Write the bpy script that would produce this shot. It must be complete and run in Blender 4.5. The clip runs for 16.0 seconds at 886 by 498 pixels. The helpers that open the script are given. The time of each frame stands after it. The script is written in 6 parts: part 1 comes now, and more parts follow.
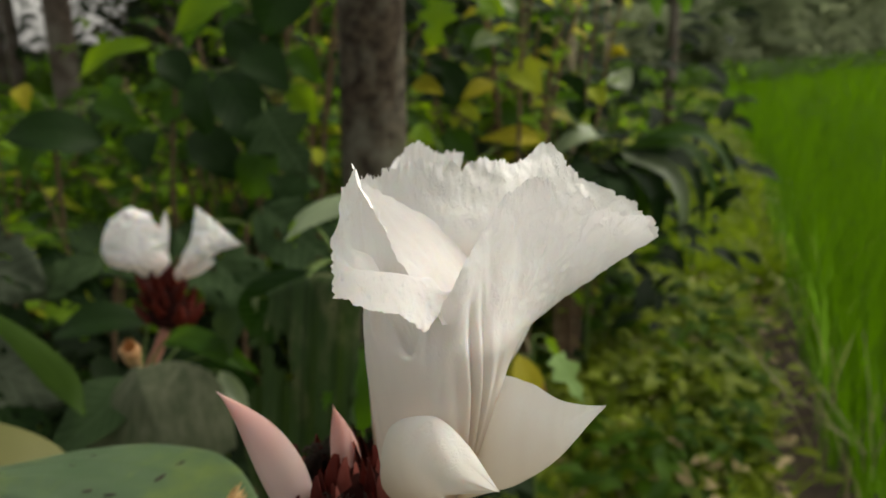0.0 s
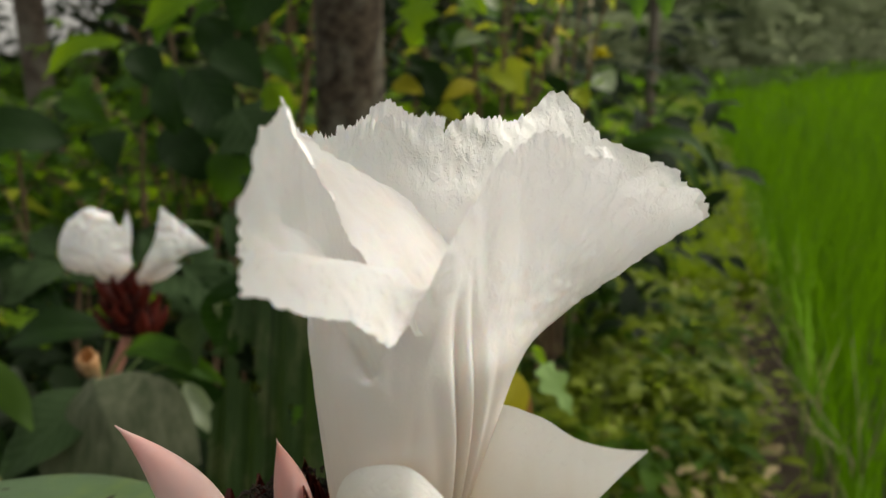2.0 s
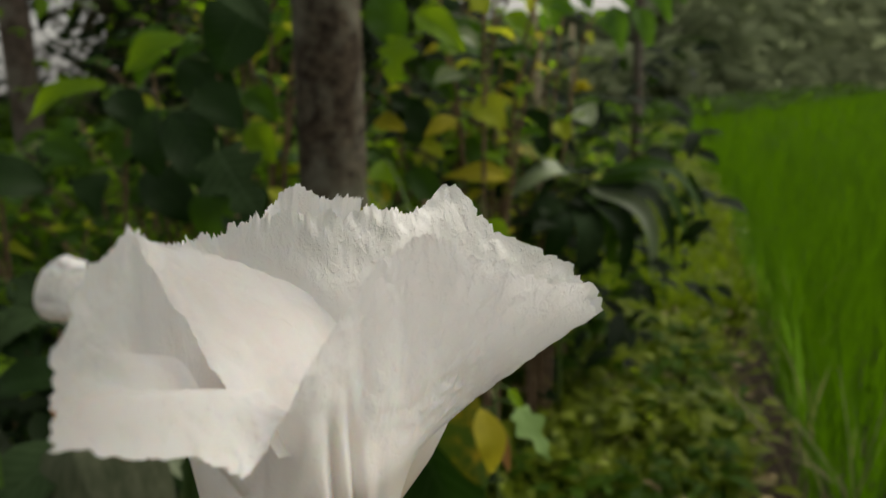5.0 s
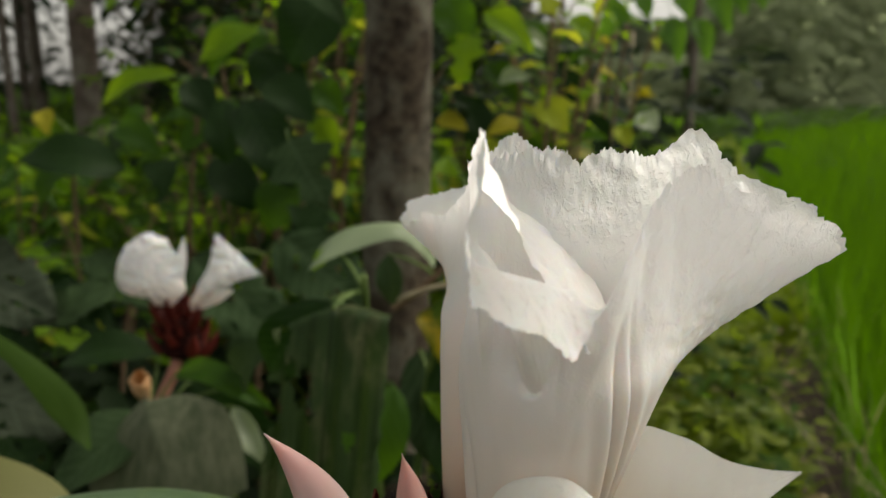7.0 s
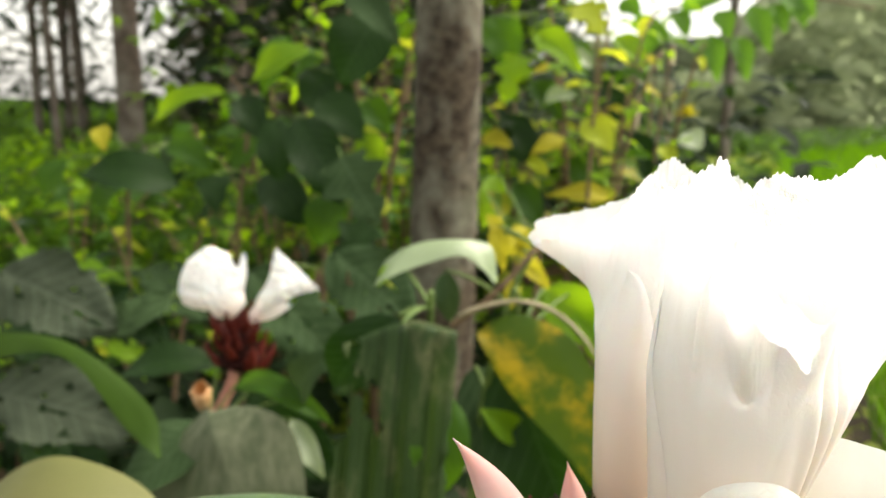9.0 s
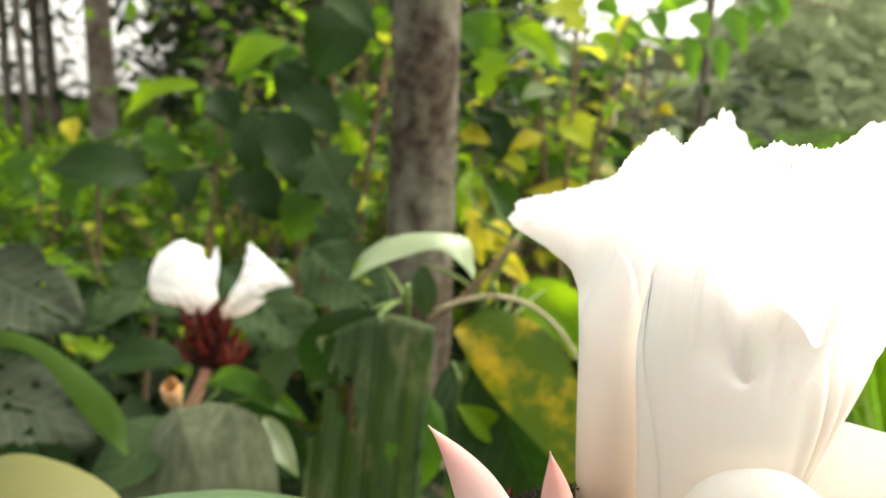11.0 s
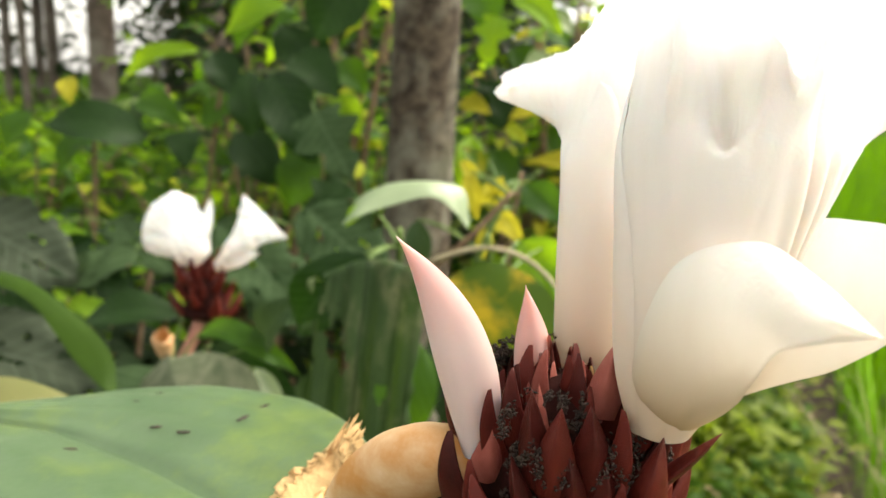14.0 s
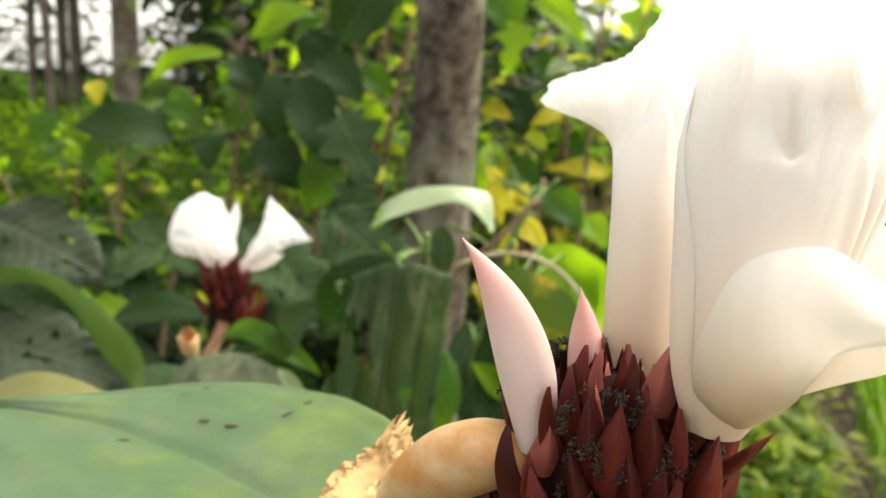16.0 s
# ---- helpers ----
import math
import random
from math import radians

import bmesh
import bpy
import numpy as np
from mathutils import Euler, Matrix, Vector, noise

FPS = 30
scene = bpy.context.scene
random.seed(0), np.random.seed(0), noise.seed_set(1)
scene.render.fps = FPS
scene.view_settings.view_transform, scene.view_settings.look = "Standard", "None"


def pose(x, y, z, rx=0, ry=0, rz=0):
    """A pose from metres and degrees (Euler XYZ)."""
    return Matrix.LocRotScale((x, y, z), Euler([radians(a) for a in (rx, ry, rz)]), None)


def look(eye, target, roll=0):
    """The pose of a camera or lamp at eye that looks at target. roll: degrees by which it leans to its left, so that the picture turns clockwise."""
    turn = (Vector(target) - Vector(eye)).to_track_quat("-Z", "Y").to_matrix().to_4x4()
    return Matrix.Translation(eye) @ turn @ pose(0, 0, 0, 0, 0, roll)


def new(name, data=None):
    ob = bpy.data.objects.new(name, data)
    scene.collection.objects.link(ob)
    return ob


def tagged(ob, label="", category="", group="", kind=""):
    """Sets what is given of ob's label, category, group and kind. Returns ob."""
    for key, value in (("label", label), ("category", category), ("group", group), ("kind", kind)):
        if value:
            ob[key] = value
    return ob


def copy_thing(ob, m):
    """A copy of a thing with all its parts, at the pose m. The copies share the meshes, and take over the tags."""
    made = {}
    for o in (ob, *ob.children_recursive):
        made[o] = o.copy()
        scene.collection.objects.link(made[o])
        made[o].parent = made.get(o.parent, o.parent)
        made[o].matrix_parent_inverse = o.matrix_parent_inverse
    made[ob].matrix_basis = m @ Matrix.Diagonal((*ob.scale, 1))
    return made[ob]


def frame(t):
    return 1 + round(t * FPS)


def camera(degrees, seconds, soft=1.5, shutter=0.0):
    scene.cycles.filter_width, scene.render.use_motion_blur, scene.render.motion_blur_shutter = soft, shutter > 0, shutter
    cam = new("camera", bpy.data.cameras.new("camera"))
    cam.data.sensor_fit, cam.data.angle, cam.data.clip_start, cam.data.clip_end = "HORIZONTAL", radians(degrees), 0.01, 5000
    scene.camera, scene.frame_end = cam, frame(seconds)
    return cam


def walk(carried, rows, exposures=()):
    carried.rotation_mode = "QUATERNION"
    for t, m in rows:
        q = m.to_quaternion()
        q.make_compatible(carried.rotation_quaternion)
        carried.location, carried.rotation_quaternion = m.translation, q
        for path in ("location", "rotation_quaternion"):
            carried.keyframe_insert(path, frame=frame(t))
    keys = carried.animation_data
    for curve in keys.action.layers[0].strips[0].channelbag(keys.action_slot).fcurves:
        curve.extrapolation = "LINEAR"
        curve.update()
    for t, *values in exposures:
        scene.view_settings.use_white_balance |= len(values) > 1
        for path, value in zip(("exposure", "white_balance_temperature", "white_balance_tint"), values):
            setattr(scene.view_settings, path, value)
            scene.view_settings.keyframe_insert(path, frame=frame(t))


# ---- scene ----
cam = camera(61.6, 16.0)
cam.data.dof.use_dof = True
cam.data.dof.focus_distance, cam.data.dof.aperture_fstop = 0.17, 16.0
PATH = [
    (0, (0.003, -0.001, 0.996), (-0.033, 1.926, 0.462), -0.7),
    (0.5, (0.004, -0.02, 0.999), (-0.046, 1.907, 0.464), -0.6),
    (1, (-0.003, 0.009, 0.989), (-0.024, 1.936, 0.453), -0.2),
    (1.5, (-0.005, 0.034, 0.978), (-0.002, 1.962, 0.447), 0.0),
    (2, (0.003, 0.05, 0.977), (0.02, 1.982, 0.46), -0.2),
    (2.2, (0.0041, 0.0532, 0.9798), (0.016, 1.988, 0.475), -0.8),
    (2.5, (0.01, 0.059, 0.987), (0.032, 2.007, 0.534), -0.4),
    (2.7, (0.0204, 0.0649, 0.9893), (0.083, 2.013, 0.542), -1.2),
    (3, (0.025, 0.068, 0.993), (0.101, 2.017, 0.554), -1.2),
    (3.5, (0.024, 0.062, 0.991), (0.09, 2.013, 0.557), -1.0),
    (4, (0.026, 0.06, 0.99), (0.076, 2.011, 0.552), -1.0),
    (4.2, (0.0273, 0.0592, 0.9893), (0.068, 2.009, 0.546), -1.3),
    (6.3, (0.0084, 0.0495, 0.9902), (0.004, 2.006, 0.577), -0.2),
    (6.5, (0.004, 0.048, 0.983), (-0.015, 2.006, 0.574), 0.7),
    (7, (-0.022, 0.04, 0.977), (-0.087, 1.993, 0.55), 0.8),
    (7.5, (-0.039, 0.036, 0.977), (-0.128, 1.989, 0.556), 1.1),
    (8, (-0.05, 0.032, 0.978), (-0.17, 1.984, 0.558), 1.0),
    (8.2, (-0.0517, 0.0299, 0.9806), (-0.195, 1.982, 0.57), 0.9),
    (10.3, (-0.0698, 0.0257, 0.9755), (-0.198, 1.986, 0.599), 1.3),
    (10.5, (-0.068, 0.026, 0.977), (-0.178, 1.985, 0.589), 1.4),
    (11, (-0.06, 0.039, 0.97), (-0.142, 2.0, 0.585), 1.5),
    (11.2, (-0.061, 0.0349, 0.9624), (-0.127, 1.994, 0.566), 2.1),
    (11.5, (-0.065, 0.031, 0.945), (-0.138, 1.983, 0.519), 2.8),
    (12, (-0.062, 0.031, 0.932), (-0.125, 1.982, 0.499), 3.2),
    (12.5, (-0.059, 0.034, 0.933), (-0.128, 1.985, 0.498), 2.5),
    (13, (-0.057, 0.035, 0.929), (-0.138, 1.986, 0.495), 2.5),
    (13.5, (-0.055, 0.038, 0.927), (-0.131, 1.99, 0.499), 2.7),
    (14, (-0.052, 0.039, 0.929), (-0.132, 1.992, 0.506), 2.7),
    (14.5, (-0.052, 0.038, 0.927), (-0.147, 1.991, 0.509), 2.9),
    (15, (-0.051, 0.041, 0.929), (-0.144, 1.995, 0.513), 2.7),
    (15.5, (-0.058, 0.037, 0.928), (-0.156, 1.994, 0.528), 3.4),
    (16, (-0.063, 0.031, 0.929), (-0.184, 1.985, 0.518), 3.3),
]
EXPOSURES = [(0.0, -0.58, 7200, 8), (1.5, -0.50, 7200, 8), (2.4, -0.54, 7200, 8), (3.1, -0.92, 7200, 8), (6.5, -0.94, 7200, 8), (7.0, -0.66, 7200, 8), (7.5, -0.16, 7200, 8), (8.2, 0.46, 7200, 8), (10.3, 0.84, 7200, 8), (12.0, 1.00, 7200, 8), (16.0, 1.00, 7200, 8)]
walk(cam, [(t, look(eye, target, roll)) for t, eye, target, roll in PATH], EXPOSURES)

# ---- light ----
SUN_UP, SUN_AZ = 52.0, 70.0  # degrees above the horizon, degrees from +y towards +x
world = bpy.data.worlds.new("sky")
scene.world = world
world.use_nodes = True
wn = world.node_tree.nodes
sky = wn.new("ShaderNodeTexSky")
sky.sky_type, sky.sun_disc = "NISHITA", False
sky.sun_elevation, sky.sun_rotation = radians(SUN_UP), radians(SUN_AZ)
sky.dust_density, sky.air_density, sky.ozone_density = 5.0, 1.0, 1.0
wn["Background"].inputs["Strength"].default_value = 0.21
haze = wn.new("ShaderNodeHueSaturation")
haze.inputs["Saturation"].default_value = 0.3
world.node_tree.links.new(sky.outputs[0], haze.inputs["Color"])
veil = wn.new("ShaderNodeMix")
veil.data_type, veil.blend_type = "RGBA", "ADD"
veil.inputs[0].default_value = 1.0
veil.inputs[7].default_value = (2.15, 2.17, 2.17, 1)
world.node_tree.links.new(haze.outputs[0], veil.inputs[6])
world.node_tree.links.new(veil.outputs[2], wn["Background"].inputs["Color"])
sun_data = bpy.data.lights.new("sun", "SUN")
sun_data.energy, sun_data.angle, sun_data.color = 2.8, radians(60), (1.0, 0.98, 0.94)
sun = new("sun", sun_data)
el, az = radians(SUN_UP), radians(SUN_AZ)
sun.matrix_world = look((8 * math.cos(el) * math.sin(az), 8 * math.cos(el) * math.cos(az), 8 * math.sin(el)), (0, 0, 0))

# ---- materials ----


def nodes_of(name):
    m = bpy.data.materials.new(name)
    m.use_nodes = True
    n, l = m.node_tree.nodes, m.node_tree.links
    return m, n, l, n["Principled BSDF"]


def mixed(n, l, fac, a, b):
    """A colour between a and b; each is a socket or a colour."""
    x = n.new("ShaderNodeMix")
    x.data_type = "RGBA"
    for sock, v in ((x.inputs[0], fac), (x.inputs[6], a), (x.inputs[7], b)):
        if isinstance(v, bpy.types.NodeSocket):
            l.new(v, sock)
        elif isinstance(v, (int, float)):
            sock.default_value = v
        else:
            sock.default_value = (*v, 1)
    return x.outputs[2]


def noise_of(n, l, scale, detail=4.0, rough=0.6, coord="Object", stretch=None):
    co = n.new("ShaderNodeTexCoord")
    src = co.outputs[coord]
    if stretch:
        mp = n.new("ShaderNodeMapping")
        mp.inputs["Scale"].default_value = stretch
        l.new(src, mp.inputs[0])
        src = mp.outputs[0]
    t = n.new("ShaderNodeTexNoise")
    t.inputs["Scale"].default_value, t.inputs["Detail"].default_value, t.inputs["Roughness"].default_value = scale, detail, rough
    l.new(src, t.inputs["Vector"])
    return t.outputs["Fac"]


def ramped(n, l, fac, lo, hi):
    r = n.new("ShaderNodeMapRange")
    r.inputs[1].default_value, r.inputs[2].default_value = lo, hi
    l.new(fac, r.inputs[0])
    return r.outputs[0]


def bumped(n, l, p, height, strength, distance):
    b = n.new("ShaderNodeBump")
    b.inputs["Strength"].default_value, b.inputs["Distance"].default_value = strength, distance
    l.new(height, b.inputs["Height"])
    l.new(b.outputs[0], p.inputs["Normal"])
    return b.outputs[0]


def sheer(m, n, l, p, colour, amount, normal=None):
    """Lets a share of the light through a thin sheet."""
    tr = n.new("ShaderNodeBsdfTranslucent")
    if isinstance(colour, bpy.types.NodeSocket):
        l.new(colour, tr.inputs[0])
    else:
        tr.inputs[0].default_value = (*colour, 1)
    if normal is not None:
        l.new(normal, tr.inputs["Normal"])
    mx = n.new("ShaderNodeMixShader")
    mx.inputs[0].default_value = amount
    l.new(p.outputs[0], mx.inputs[1])
    l.new(tr.outputs[0], mx.inputs[2])
    l.new(mx.outputs[0], n["Material Output"].inputs[0])
    return mx


def leaf_material(name, dark, light, through_colour, amount=0.35, rough=0.52, island=False, veins=26.0, spots=None, spec=0.16, blotch=7.0, ribs=0.0, spot_scale=3.2, grain=None):
    """Leaf: colour varies leaf by leaf, with blotches, paler veins and light that shines through."""
    m, n, l, p = nodes_of(name)
    if island:
        pick = n.new("ShaderNodeNewGeometry").outputs["Random Per Island"]
    else:
        pick = n.new("ShaderNodeObjectInfo").outputs["Random"]
    patch = ramped(n, l, noise_of(n, l, blotch, 5, 0.65, stretch=grain), 0.3, 0.72)
    add = n.new("ShaderNodeMath")
    add.operation = "MULTIPLY_ADD"
    l.new(patch, add.inputs[0])
    add.inputs[1].default_value = 0.45
    half = n.new("ShaderNodeMath")
    half.operation = "MULTIPLY"
    half.inputs[1].default_value = 0.55
    l.new(pick, half.inputs[0])
    l.new(half.outputs[0], add.inputs[2])
    col = mixed(n, l, add.outputs[0], dark, light)
    if spots:
        s = ramped(n, l, noise_of(n, l, spot_scale, 6, 0.7), 0.50, 0.66)
        col = mixed(n, l, s, col, spots)
    height = noise_of(n, l, 40, 3)
    if veins:
        co = n.new("ShaderNodeTexCoord")
        sep = n.new("ShaderNodeSeparateXYZ")
        l.new(co.outputs["Object"], sep.inputs[0])
        ab = n.new("ShaderNodeMath")
        ab.operation = "ABSOLUTE"
        l.new(sep.outputs[0], ab.inputs[0])
        slant = n.new("ShaderNodeMath")
        slant.operation = "MULTIPLY_ADD"
        l.new(ab.outputs[0], slant.inputs[0])
        slant.inputs[1].default_value = -0.55
        l.new(sep.outputs[1], slant.inputs[2])
        rate = n.new("ShaderNodeMath")
        rate.operation = "MULTIPLY"
        l.new(slant.outputs[0], rate.inputs[0])
        rate.inputs[1].default_value = veins * 2.2
        wave = n.new("ShaderNodeMath")
        wave.operation = "SINE"
        l.new(rate.outputs[0], wave.inputs[0])
        line = ramped(n, l, wave.outputs[0], 0.86, 1.0)
        mid = n.new("ShaderNodeMapRange")
        mid.inputs[1].default_value, mid.inputs[2].default_value = 0.02, 0.008
        l.new(ab.outputs[0], mid.inputs[0])
        top = n.new("ShaderNodeMath")
        top.operation = "MAXIMUM"
        l.new(line, top.inputs[0])
        l.new(mid.outputs[0], top.inputs[1])
        soft = n.new("ShaderNodeMath")
        soft.operation = "MULTIPLY"
        l.new(top.outputs[0], soft.inputs[0])
        soft.inputs[1].default_value = 0.3
        pale = [min(1, 1.5 * c + 0.03) for c in light]
        col = mixed(n, l, soft.outputs[0], col, pale)
        height = top.outputs[0]
    if ribs:
        co = n.new("ShaderNodeTexCoord")
        sep = n.new("ShaderNodeSeparateXYZ")
        l.new(co.outputs["Object"], sep.inputs[0])
        rate = n.new("ShaderNodeMath")
        rate.operation = "MULTIPLY"
        l.new(sep.outputs[0], rate.inputs[0])
        rate.inputs[1].default_value = ribs
        wave = n.new("ShaderNodeMath")
        wave.operation = "SINE"
        l.new(rate.outputs[0], wave.inputs[0])
        line = n.new("ShaderNodeMapRange")
        line.inputs[1].default_value, line.inputs[2].default_value, line.inputs[4].default_value = 0.2, 1.0, 0.06
        l.new(wave.outputs[0], line.inputs[0])
        col = mixed(n, l, line.outputs[0], col, [1.35 * c + 0.01 for c in light])
        ab = n.new("ShaderNodeMath")
        ab.operation = "ABSOLUTE"
        l.new(sep.outputs[0], ab.inputs[0])
        mid = n.new("ShaderNodeMapRange")
        mid.inputs[1].default_value, mid.inputs[2].default_value, mid.inputs[4].default_value = 0.015, 0.006, 0.9
        l.new(ab.outputs[0], mid.inputs[0])
        col = mixed(n, l, mid.outputs[0], col, [0.4 * c for c in dark])
        fleck = ramped(n, l, noise_of(n, l, 34, 2, 0.5), 0.66, 0.72)
        col = mixed(n, l, fleck, col, [0.5 * c for c in dark])
        height = wave.outputs[0]
    l.new(col, p.inputs["Base Color"])
    p.inputs["Roughness"].default_value = rough
    p.inputs["Specular IOR Level"].default_value = spec
    bumped(n, l, p, height, 0.08 if ribs else 0.25, 0.003)
    glow = mixed(n, l, 0.75, col, through_colour)
    sheer(m, n, l, p, glow, amount)
    return m


def petal_material(name, low, high, z0, z1, amount, crepe, thick=None):
    """Thin petal: a blush that fades upward, fine crepe wrinkles, light shining through."""
    m, n, l, p = nodes_of(name)
    co = n.new("ShaderNodeTexCoord")
    sep = n.new("ShaderNodeSeparateXYZ")
    l.new(co.outputs["Object"], sep.inputs[0])
    h = ramped(n, l, sep.outputs[2], z0, z1)
    col = mixed(n, l, h, low, high)
    vein = ramped(n, l, noise_of(n, l, 90, 3, 0.6, stretch=(1, 1, 0.12)), 0.45, 0.75)
    warm = n.new("ShaderNodeMath")
    warm.operation = "MULTIPLY"
    l.new(vein, warm.inputs[0])
    warm.inputs[1].default_value = 0.10
    col = mixed(n, l, warm.outputs[0], col, [0.85 * c for c in low])
    l.new(col, p.inputs["Base Color"])
    p.inputs["Roughness"].default_value, p.inputs["Specular IOR Level"].default_value = 0.55, 0.25
    p.inputs["Subsurface Weight"].default_value = 0.55
    p.inputs["Subsurface Radius"].default_value = (1.0, 0.72, 0.52)
    p.inputs["Subsurface Scale"].default_value = 0.006
    wr = noise_of(n, l, crepe, 4, 0.6, stretch=(1, 1, 0.65))
    ridge = n.new("ShaderNodeMath")
    ridge.operation = "PINGPONG"
    ridge.inputs[1].default_value = 0.09
    l.new(wr, ridge.inputs[0])
    fold = n.new("ShaderNodeMath")
    fold.operation = "MULTIPLY_ADD"
    fold.inputs[1].default_value = 2.2
    l.new(ridge.outputs[0], fold.inputs[0])
    l.new(wr, fold.inputs[2])
    high_up = n.new("ShaderNodeMath")
    high_up.operation = "MULTIPLY"
    l.new(fold.outputs[0], high_up.inputs[0])
    l.new(ramped(n, l, sep.outputs[2], z0 + 0.6 * (z1 - z0), z1 + 0.012), high_up.inputs[1])
    nm = bumped(n, l, p, high_up.outputs[0], 0.5, 0.0010)
    mx = sheer(m, n, l, p, col, amount, nm)
    if thick:
        thin = n.new("ShaderNodeMapRange")
        thin.inputs[1].default_value, thin.inputs[2].default_value, thin.inputs[3].default_value, thin.inputs[4].default_value = *thick, amount
        thin.interpolation_type = "SMOOTHSTEP"
        l.new(sep.outputs[2], thin.inputs[0])
        l.new(thin.outputs[0], mx.inputs[0])
    return m


def plain(name, a, b, scale, rough=0.8, bump=0.4, dist=0.004, stretch=None, spec=0.3, lo=0.35, hi=0.65):
    m, n, l, p = nodes_of(name)
    f = noise_of(n, l, scale, 6, 0.65, stretch=stretch)
    l.new(mixed(n, l, ramped(n, l, f, lo, hi), a, b), p.inputs["Base Color"])
    p.inputs["Roughness"].default_value, p.inputs["Specular IOR Level"].default_value = rough, spec
    bumped(n, l, p, f, bump, dist)
    return m


def bark_material(name, a, b, patch, scale=9.0):
    m, n, l, p = nodes_of(name)
    f = noise_of(n, l, scale * 3.5, 8, 0.75, stretch=(1, 1, 1.5))
    col = mixed(n, l, ramped(n, l, f, 0.38, 0.62), a, b)
    lich = ramped(n, l, noise_of(n, l, scale, 5, 0.65, stretch=(1, 1, 0.7)), 0.46, 0.66)
    col = mixed(n, l, lich, col, patch)
    l.new(col, p.inputs["Base Color"])
    p.inputs["Roughness"].default_value, p.inputs["Specular IOR Level"].default_value = 0.9, 0.15
    bumped(n, l, p, f, 0.7, 0.01)
    return m


LIP = petal_material("lip_white", (0.62, 0.47, 0.34), (0.94, 0.93, 0.93), 0.860, 0.940, 0.78, 380, (0.922, 0.956, 0.06))
TEPAL = petal_material("petal_white", (0.50, 0.35, 0.17), (0.84, 0.82, 0.78), 0.856, 0.902, 0.3, 160)
BUD_DEEP = petal_material("bud_deep_pink", (0.66, 0.44, 0.40), (0.60, 0.31, 0.29), 0.858, 0.882, 0.15, 200)
BUD = petal_material("bud_pink", (0.72, 0.56, 0.53), (0.68, 0.37, 0.35), 0.872, 0.896, 0.18, 200)
FAR_LIP = petal_material("far_lip_white", (0.86, 0.72, 0.64), (0.90, 0.90, 0.90), 0.66, 0.71, 0.35, 150)
WILT = plain("wilted_cream", (0.68, 0.50, 0.32), (0.50, 0.23, 0.07), 22, 0.6, 0.4, 0.002, None, 0.3, 0.40, 0.62)
DRY = plain("dry_brown_petal", (0.46, 0.28, 0.12), (0.62, 0.42, 0.20), 160, 0.8, 0.6, 0.002)
# Black of the pieces that stand in for ants.
GRANULE = plain("dark_granules", (0.012, 0.008, 0.007), (0.05, 0.03, 0.022), 300, 0.7, 0.4, 0.001)
CORE = plain("cone_core", (0.010, 0.004, 0.003), (0.03, 0.007, 0.006), 80, 0.8, 0.4, 0.004, None, 0.05)
STALK = plain("pink_stalk", (0.30, 0.12, 0.09), (0.42, 0.22, 0.15), 30, 0.55)
GREEN_STALK = plain("green_stalk", (0.05, 0.10, 0.02), (0.12, 0.17, 0.04), 20, 0.6)
WOODY = plain("brown_twig", (0.10, 0.06, 0.035), (0.22, 0.15, 0.09), 25, 0.9)
PALE_TWIG = plain("pale_twig", (0.22, 0.18, 0.11), (0.36, 0.31, 0.20), 25, 0.85)

HERO = leaf_material("broad_leaf_green", (0.030, 0.072, 0.026), (0.098, 0.150, 0.078), (0.12, 0.23, 0.04), 0.22, 0.36, veins=0, blotch=38.0, spots=(0.125, 0.180, 0.050), spot_scale=17.0, spec=0.5)
MID = leaf_material("leaf_green", (0.010, 0.035, 0.004), (0.043, 0.108, 0.008), (0.15, 0.33, 0.010), 0.45)
# Dark leaf green, lowered further to paint in the missing deep shade.
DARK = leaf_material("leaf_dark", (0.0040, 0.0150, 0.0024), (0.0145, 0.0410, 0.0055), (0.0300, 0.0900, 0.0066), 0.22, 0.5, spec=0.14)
GREY = leaf_material("leaf_grey_green", (0.013, 0.030, 0.010), (0.042, 0.072, 0.028), (0.075, 0.125, 0.03), 0.18, 0.7, spec=0.08)
LIME = leaf_material("leaf_lime", (0.07, 0.17, 0.008), (0.18, 0.30, 0.012), (0.42, 0.66, 0.016), 0.5)
YELLOW = leaf_material("leaf_yellow", (0.26, 0.25, 0.018), (0.42, 0.36, 0.025), (0.70, 0.62, 0.04), 0.42)
TURNING = leaf_material("leaf_turning", (0.020, 0.060, 0.008), (0.060, 0.115, 0.012), (0.15, 0.24, 0.012), 0.28, spots=(0.40, 0.29, 0.015))
HANGING = leaf_material("leaf_hanging", (0.013, 0.030, 0.008), (0.042, 0.072, 0.021), (0.09, 0.17, 0.016), 0.22, 0.5, veins=0, ribs=60.0, spots=(0.11, 0.115, 0.055))
# Pale leaf green, raised so that glare and highlights are partly painted in.
PALE = leaf_material("leaf_pale_painted_glare", (0.18, 0.24, 0.13), (0.32, 0.37, 0.24), (0.34, 0.48, 0.12), 0.25, 0.35, spec=0.5)
DEAD = leaf_material("leaf_dead", (0.20, 0.10, 0.04), (0.36, 0.22, 0.10), (0.5, 0.25, 0.05), 0.25, 0.8)
MASS = leaf_material("foliage_green", (0.008, 0.026, 0.003), (0.055, 0.115, 0.008), (0.14, 0.29, 0.010), 0.45, 0.6, island=True, veins=0, spec=0.08)
# Darker copy of the foliage green; the shade is in the colour.
MASS_PAINTED_SHADE = leaf_material("foliage_painted_shade", (0.0031, 0.0091, 0.0024), (0.0102, 0.0243, 0.0050), (0.0284, 0.0649, 0.0060), 0.3, 0.7, island=True, veins=0, spec=0.15)
